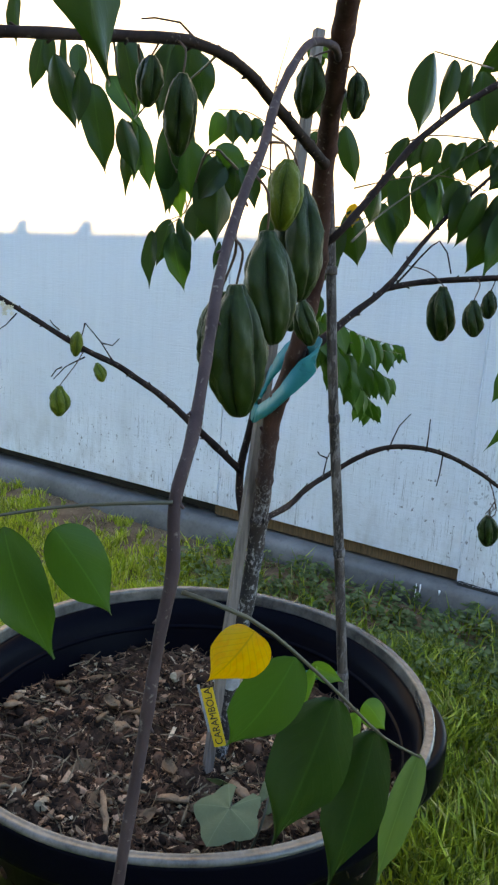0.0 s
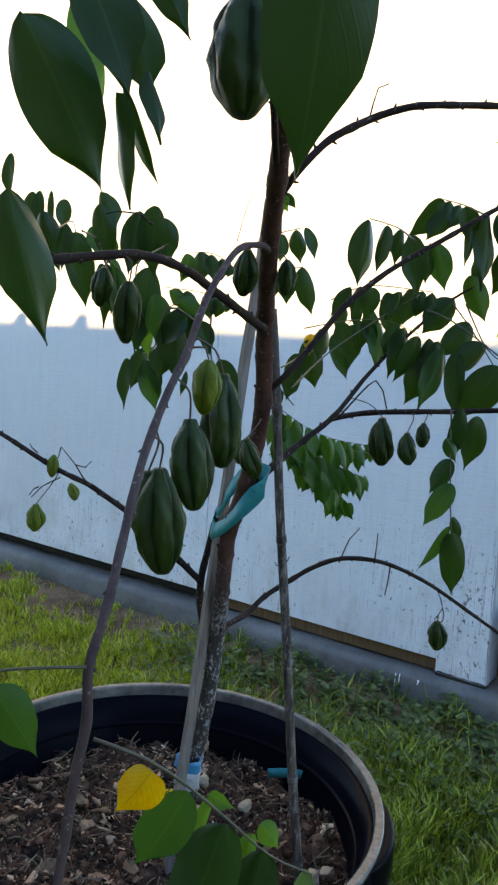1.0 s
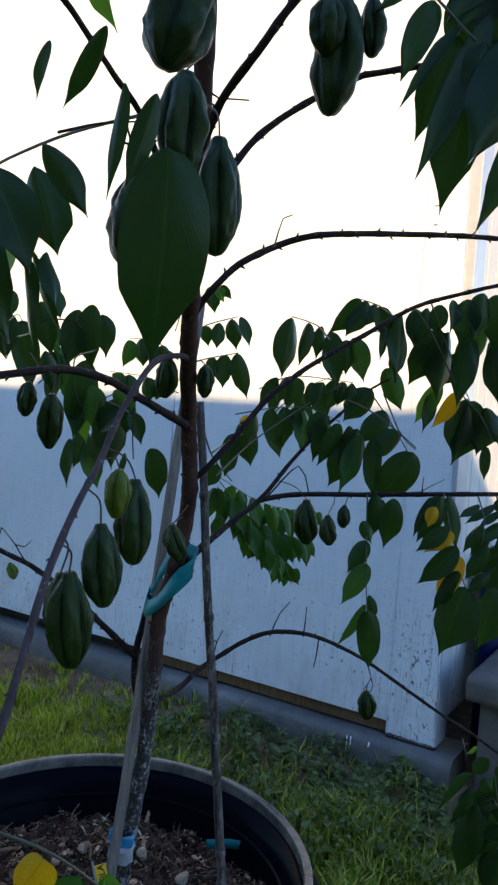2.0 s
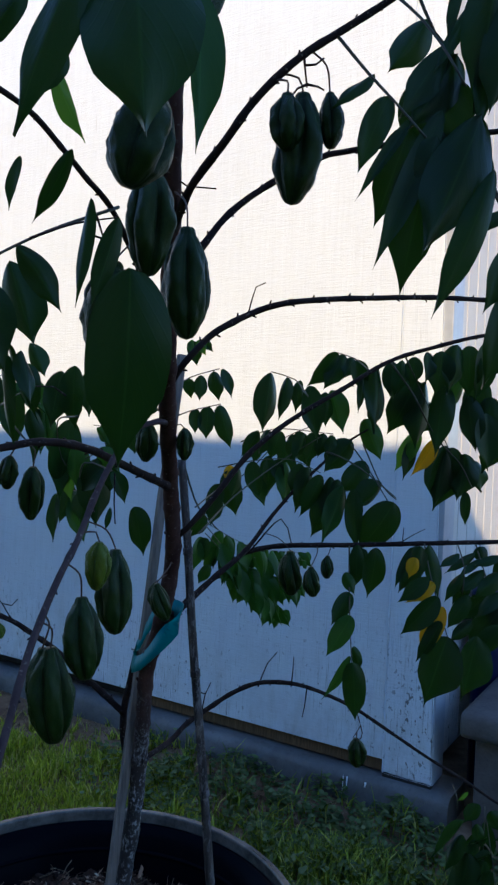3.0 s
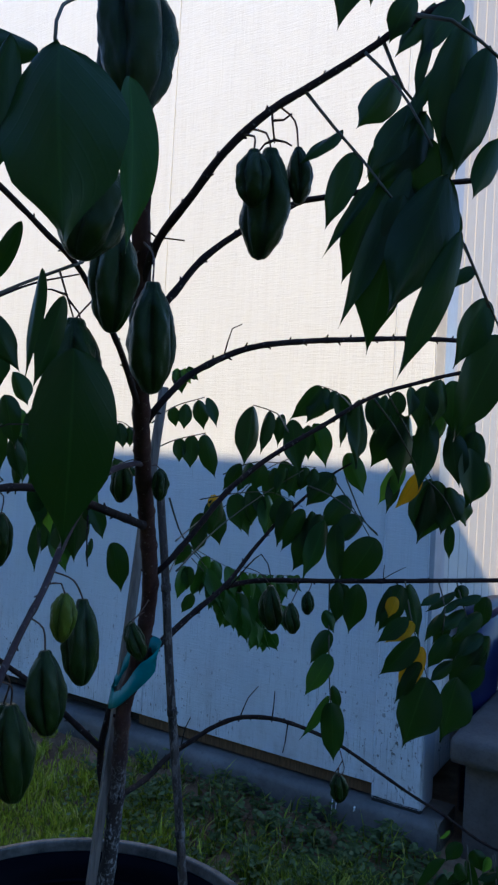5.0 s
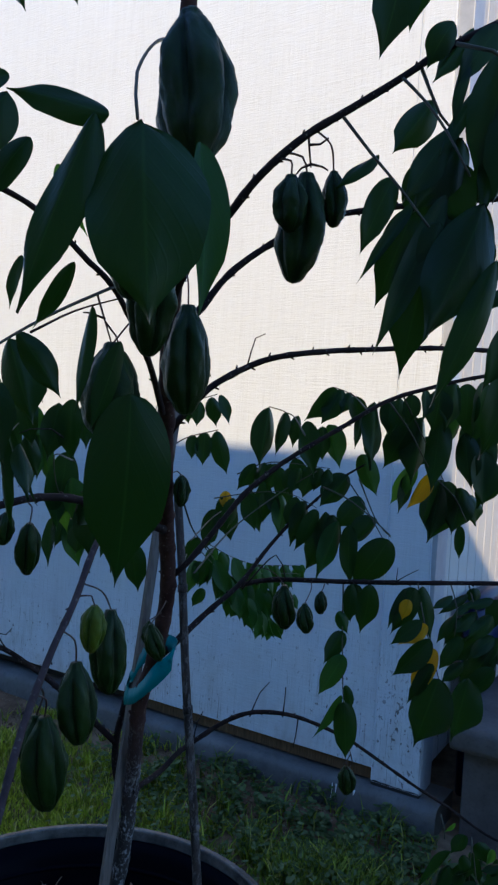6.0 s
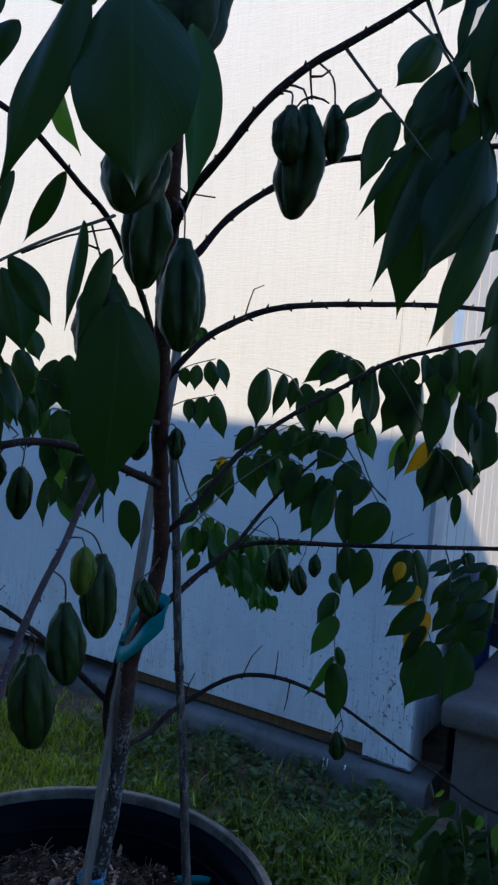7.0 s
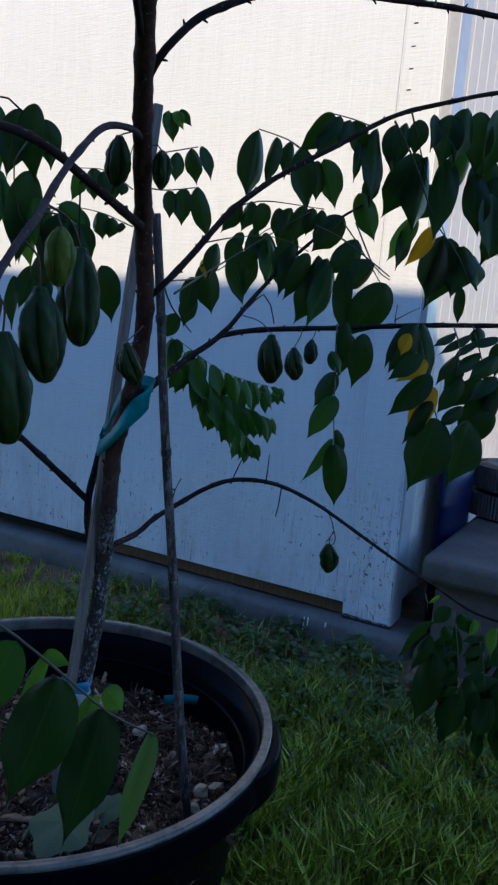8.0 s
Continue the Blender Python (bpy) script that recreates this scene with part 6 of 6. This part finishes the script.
twig(right_low, [(0.330, 0.916, 0.631), (0.324, 0.916, 0.625)], 0.0008, STALK)
# ---- small things ----
def wrap(name, z, r, h, mat, label):
    p = Vector((0.001, 0.802, z))
    bm = lathe([(r, 0), (r * 1.02, h * 0.3), (r * 0.97, h * 0.6), (r, h), (r - 0.0015, h), (r - 0.0015, 0), (r, 0)], 24)
    for v in bm.verts:
        v.co += 0.0035 * noise.noise_vector(v.co * 110)
    single(name, bm, mat, label, "plant tie", Matrix.Translation(p) @ Euler((0.05, 0.12, 0)).to_matrix().to_4x4() @ Matrix.Diagonal((1.0, 0.8, 1, 1)))


wrap("blue_tape_wrap", 0.462, 0.0155, 0.014, BLUE_TAPE, "crinkled blue tape round trunk and stake")
wrap("white_tape_wrap", 0.440, 0.0150, 0.022, OLD_WHITE, "white tape round trunk and stake below the blue")

# grass and low weeds
def grass(name, mat, count, seed, tall, wide, label, category, clover=False, low=(-2.3, 0.0), high=(1.35, 4.4), clear=False, lush=0, flat=False):
    rng = np.random.default_rng(seed)
    xy = rng.uniform(low, high, (count * 2, 2))
    local = (xy - np.array((0.628, 1.970))) @ np.array(((U.x, -N.x), (U.y, -N.y)))
    keep = (local[:, 1] < -0.05) & (np.linalg.norm(xy - np.array((POT_AT.x, POT_AT.y)), axis=1) > 0.235)
    keep &= (local[:, 0] < 0.22) | (local[:, 1] < -0.1)
    if clear:
        inner = np.minimum(np.minimum(xy[:, 0] + 2.3, 1.35 - xy[:, 0]), xy[:, 1])
        keep &= inner < 0.7 * rng.random(len(xy))
    near_wall = local[:, 1] > -0.30
    edge = np.minimum(np.minimum(xy[:, 0] - low[0], high[0] - xy[:, 0]), np.minimum(xy[:, 1] - low[1], high[1] - xy[:, 1]))
    fade = np.array([noise.noise(Vector((x * 1.3, y * 1.3, 8))) for x, y in xy])
    keep &= edge + 0.35 * fade > 0.5 * rng.random(len(xy))
    if lush:
        turn = xy[:, 0] + 0.10 * xy[:, 1] + rng.normal(0, 0.10, len(xy)) > 0.30
        keep &= turn if lush > 0 else ~turn
        keep &= (local[:, 1] < -0.25) | (xy[:, 0] < 0.1) | (rng.random(len(xy)) < 0.10)
    bare = np.array([0.8 * noise.noise(Vector((x * 2.6, y * 2.6, 4))) + 0.6 * noise.noise(Vector((x * 11, y * 11, 1))) + 0.9 * noise.noise(Vector((x * 30, y * 30, 6))) for x, y in xy])
    if not flat:
        keep &= bare + np.where(near_wall, 0.24, 0.0) + np.where(local[:, 1] > -0.17, 0.22, 0.0) < (0.34 if not clover else 0.36) + rng.uniform(-0.15, 0.15, len(xy))
    if clover:
        keep &= (xy[:, 0] > 0.05 + rng.uniform(-0.5, 0.2, len(xy))) & (local[:, 1] > -0.26 - 0.35 * rng.random(len(xy)) ** 2) | (rng.random(len(xy)) < 0.03)
    xy = xy[keep][:count]
    n = len(xy)
    a, h = rng.uniform(0, 2 * np.pi, n), tall * rng.uniform(0.35, 1.55, n) * (1 + 0.95 * np.array([noise.noise(Vector((x * 7, y * 7, 9))) for x, y in xy]))
    w = wide * rng.uniform(0.6, 1.2, n)
    lean = rng.uniform(0.1, 0.85, n) * h * (3.0 if flat else 1.0)
    la = rng.uniform(0, 2 * np.pi, n)
    side = np.stack((np.cos(a), np.sin(a), np.zeros(n)), 1) * w[:, None] / 2
    off = np.stack((np.cos(la), np.sin(la), np.zeros(n)), 1) * lean[:, None]
    base = np.column_stack((xy, np.array([ground_height(x, y) - 0.006 for x, y in xy])))
    up = np.zeros((n, 3))
    up[:, 2] = h
    if clover:
        c = base + up + off * 0.3
        t1 = np.stack((np.cos(la), np.sin(la), rng.uniform(-0.5, 0.5, n)), 1) * (wide * rng.uniform(0.7, 1.5, n))[:, None]
        t2 = np.stack((-np.sin(la), np.cos(la), rng.uniform(-0.4, 0.4, n)), 1) * (wide * rng.uniform(0.5, 1.0, n))[:, None]
        v = np.stack((c - t1, c - 0.3 * t1 + t2, c + 0.6 * t1 + 0.75 * t2, c + t1, c + 0.6 * t1 - 0.75 * t2, c - 0.3 * t1 - t2), 1).reshape(-1, 3)
        f = (np.arange(n)[:, None] * 6 + np.arange(6)).tolist()
    else:
        v = np.stack((base - side, base + side, base + up * 0.6 + off * 0.35 + side * 0.8, base + up * 0.6 + off * 0.35 - side * 0.8, base + up * 0.95 + off), 1).reshape(-1, 3)
        k = np.arange(n)[:, None] * 5
        f = np.concatenate((k + np.array((0, 1, 2, 3))), 0).reshape(-1, 4).tolist() + (k + np.array((3, 2, 4))).tolist()
    me = bpy.data.meshes.new(name)
    me.from_pydata(v.tolist(), [], f)
    me.materials.append(mat)
    tagged(new(name, me), label, category, kind="stuff")


grass("grass", GRASS.m, 245000, 1, 0.032, 0.0048, "patchy yellow-green lawn grass with dry blades", "grass", lush=-1)
grass("lush_grass", LUSH.m, 125000, 9, 0.050, 0.0056, "long dark green grass beside the pot", "grass", low=(-0.3, -0.2), high=(1.7, 2.8), lush=1)
grass("far_grass", GRASS.m, 120000, 5, 0.042, 0.0075, "patchy green lawn grass round the garden", "grass", low=(-4.6, -3.4), high=(4.4, 5.2), clear=True)
grass("dry_thatch", THATCH, 60000, 13, 0.011, 0.0030, "dry tan thatch lying between the grass", "thatch", low=(-1.2, 0.5), high=(1.1, 3.2), flat=True)
grass("low_weeds", CLOVER.m, 42000, 2, 0.034, 0.0078, "low broad-leaved weeds among the grass", "weeds", True, low=(-0.4, 0.9), high=(1.15, 2.5))


# ---- small things in the pot ----
def lobed_leaf(size, seed):
    """A rounded leaf with five shallow lobes and a notch at its stalk."""
    rng = random.Random(seed)
    bm = bmesh.new()
    uv = bm.loops.layers.uv.new("UVMap")
    info, grid = {}, []
    for i in range(7):
        row = []
        for s in range(41):
            a = radians(-160 + 320 * s / 40)
            edge = (0.78 + 0.26 * (2 * abs((2.5 * a / math.pi) % 1 - 0.5)) ** 0.9) * (0.88 + 0.12 * math.cos(a)) + 0.012 * math.cos(23 * a + seed)
            r = size * edge * i / 6
            p = bm.verts.new((r * math.sin(a), r * math.cos(a), 0.04 * r * math.cos(5 * a) - 0.18 * r * r / size + 0.04 * size * noise.noise(Vector((r * 40, a, seed)))))
            info[p] = (math.sin(a * 2.5) * i / 6, i / 6)
            row.append(p)
        grid.append(row)
    for a, b in zip(grid, grid[1:]):
        for s in range(40):
            f = bm.faces.new((a[s], a[s + 1], b[s + 1], b[s]))
            for lp in f.loops:
                lp[uv].uv = info[lp.vert]
    bmesh.ops.remove_doubles(bm, verts=grid[0], dist=1e-6)
    return bm


SEED_AT = Vector((0.022, 0.640, 0.335))
seedling = thing("squash_seedling", SEED_AT, "small self-sown squash seedling with grey-green lobed leaves", "seedling")
for dx, dy, z, size, yaw, tip, n in ((-0.010, 0.006, 0.396, 0.040, 148, -16, 1), (0.030, 0.040, 0.385, 0.022, -60, 45, 2), (-0.018, 0.055, 0.388, 0.020, 160, 50, 3)):
    at = Vector((SEED_AT.x + dx, SEED_AT.y + dy, z))
    part("leaf", lobed_leaf(size, n), SQUASH, seedling, m=Matrix.Translation(at) @ Euler((radians(tip), 0, radians(yaw))).to_matrix().to_4x4())
    bm = bmesh.new()
    tube(bm, smooth_line([SEED_AT - Vector((0, 0, 0.02)), (SEED_AT + at) / 2 + Vector((0.006, -0.004, 0.004)), at], 0.006), 0.0017, 0.0012, 6)
    part("stem", bm, TWIG, seedling)

# the label hangs along the stake: x down along it, z facing out into the garden
stake_way = (Vector((0.055, 0.816, 1.150)) - Vector((-0.020, 0.789, 0.27))).normalized()
lx = (stake_way + Vector((-0.36, 0, 0))).normalized()
lz = (Vector((-0.1, -1, 0.25)) - lx * Vector((-0.1, -1, 0.25)).dot(lx)).normalized()
ly = lz.cross(lx)
LABEL_M = Matrix((lx, ly, lz)).transposed().to_4x4()
LABEL_M.translation = Vector((-0.001, 0.774, 0.376))
tag = thing("plant_label", LABEL_M, "yellow plastic plant label fixed to the stake", "plant label")
part("strip", box(0.0, 0.074, -0.007, 0.007, -0.0008, 0.0, 0.0003), YELLOW, tag, m=LABEL_M, smooth=False)
part("white_edge", box(0.02, 0.080, 0.0072, 0.0100, -0.0010, -0.0002, 0.0002), OLD_WHITE, tag, m=LABEL_M, smooth=False)
text = bpy.data.curves.new("label_text", "FONT")
text.body, text.size, text.extrude = "CARAMBOLA", 0.0120, 0.0002
text.materials.append(INK)
hang(new("lettering", text), tag, LABEL_M @ Matrix.Translation((0.003, -0.0042, 0.0006)))

for x, y, ln, w, turn in ((0.030, 0.745, 0.055, 0.014, -0.9), (0.075, 0.78, 0.035, 0.016, 1.1), (0.165, 0.735, 0.034, 0.018, 0.1), (-0.12, 0.70, 0.06, 0.010, -1.3), (-0.10, 0.79, 0.035, 0.012, 0.4), (-0.13, 0.86, 0.03, 0.018, 0.9), (0.02, 0.70, 0.04, 0.014, 0.5), (-0.05, 0.73, 0.036, 0.012, 0.15)):
    wood_chip(x, y, ln, w, turn)
litter = random.Random(31)
for _ in range(26):
    a, r = litter.uniform(2.2, 5.0), 0.25 * math.sqrt(litter.random())
    wood_chip(POT_AT.x + r * math.cos(a), POT_AT.y + r * math.sin(a), litter.uniform(0.010, 0.034), litter.uniform(0.004, 0.012), litter.uniform(0, 3.1), "dry curled shred of bark lying on the soil", litter.choice((CHIP_WOOD, CHIP_WOOD, STRAW, DEAD)), 0.008)
band("loose_tape", [(0.114, 0.999, 0.347), (0.132, 0.994, 0.352), (0.150, 0.992, 0.354), (0.168, 0.994, 0.350)], 0.014, TEAL, "loose end of teal tape on the soil", "plant tie")
for x, y, r in ((0.081, 0.937, 0.011), (0.019, 0.965, 0.009), (0.085, 0.953, 0.008), (0.185, 0.814, 0.012), (0.164, 0.784, 0.010), (-0.073, 0.985, 0.007), (0.155, 0.76, 0.008), (-0.19, 0.72, 0.009), (-0.02, 0.665, 0.006)):
    bm = bmesh.new()
    bmesh.ops.create_icosphere(bm, subdivisions=2, radius=r)
    for v in bm.verts:
        v.co *= 1 + 0.5 * noise.noise(v.co * 150)
    single("pebble", bm, PERLITE, "pale pebble lying on the dark soil", "pebble", Matrix.Translation((x, y, soil_height(x - POT_AT.x, y - POT_AT.y) + 0.004)), smooth=False, group="pebbles")
for x, y, ln, w, turn in ((-0.16, 0.79, 0.034, 0.026, 0.3), (-0.135, 0.735, 0.030, 0.020, 1.2), (-0.06, 0.775, 0.026, 0.020, 2.0), (-0.075, 0.70, 0.030, 0.014, 0.9), (-0.15, 0.90, 0.03, 0.022, 2.4), (0.05, 0.68, 0.026, 0.016, 0.6), (-0.02, 0.72, 0.024, 0.018, -0.4), (0.09, 0.70, 0.028, 0.018, 1.6)):
    bm = box(-ln / 2, ln / 2, -w / 2, w / 2, -0.0004, 0.0004, 0)
    bmesh.ops.subdivide_edges(bm, edges=list(bm.edges), cuts=5, use_grid_fill=True)
    for v in bm.verts:
        u, q = v.co.x / ln * 2, v.co.y / w * 2
        v.co.z += 0.30 * w * q * q + 0.10 * ln * u * u + 0.004 * noise.noise(v.co * 120)
        v.co.y *= max(0.12, 1 - u * u) * (1 + 0.3 * noise.noise(v.co * 90))
    single("dead_leaf", bm, DEAD, "curled dry brown leaf lying on the soil", "dead leaf", Matrix.Translation((x, y, soil_height(x - POT_AT.x, y - POT_AT.y) + 0.005)) @ Euler((0.2, -0.15, turn)).to_matrix().to_4x4(), group="dead leaves")
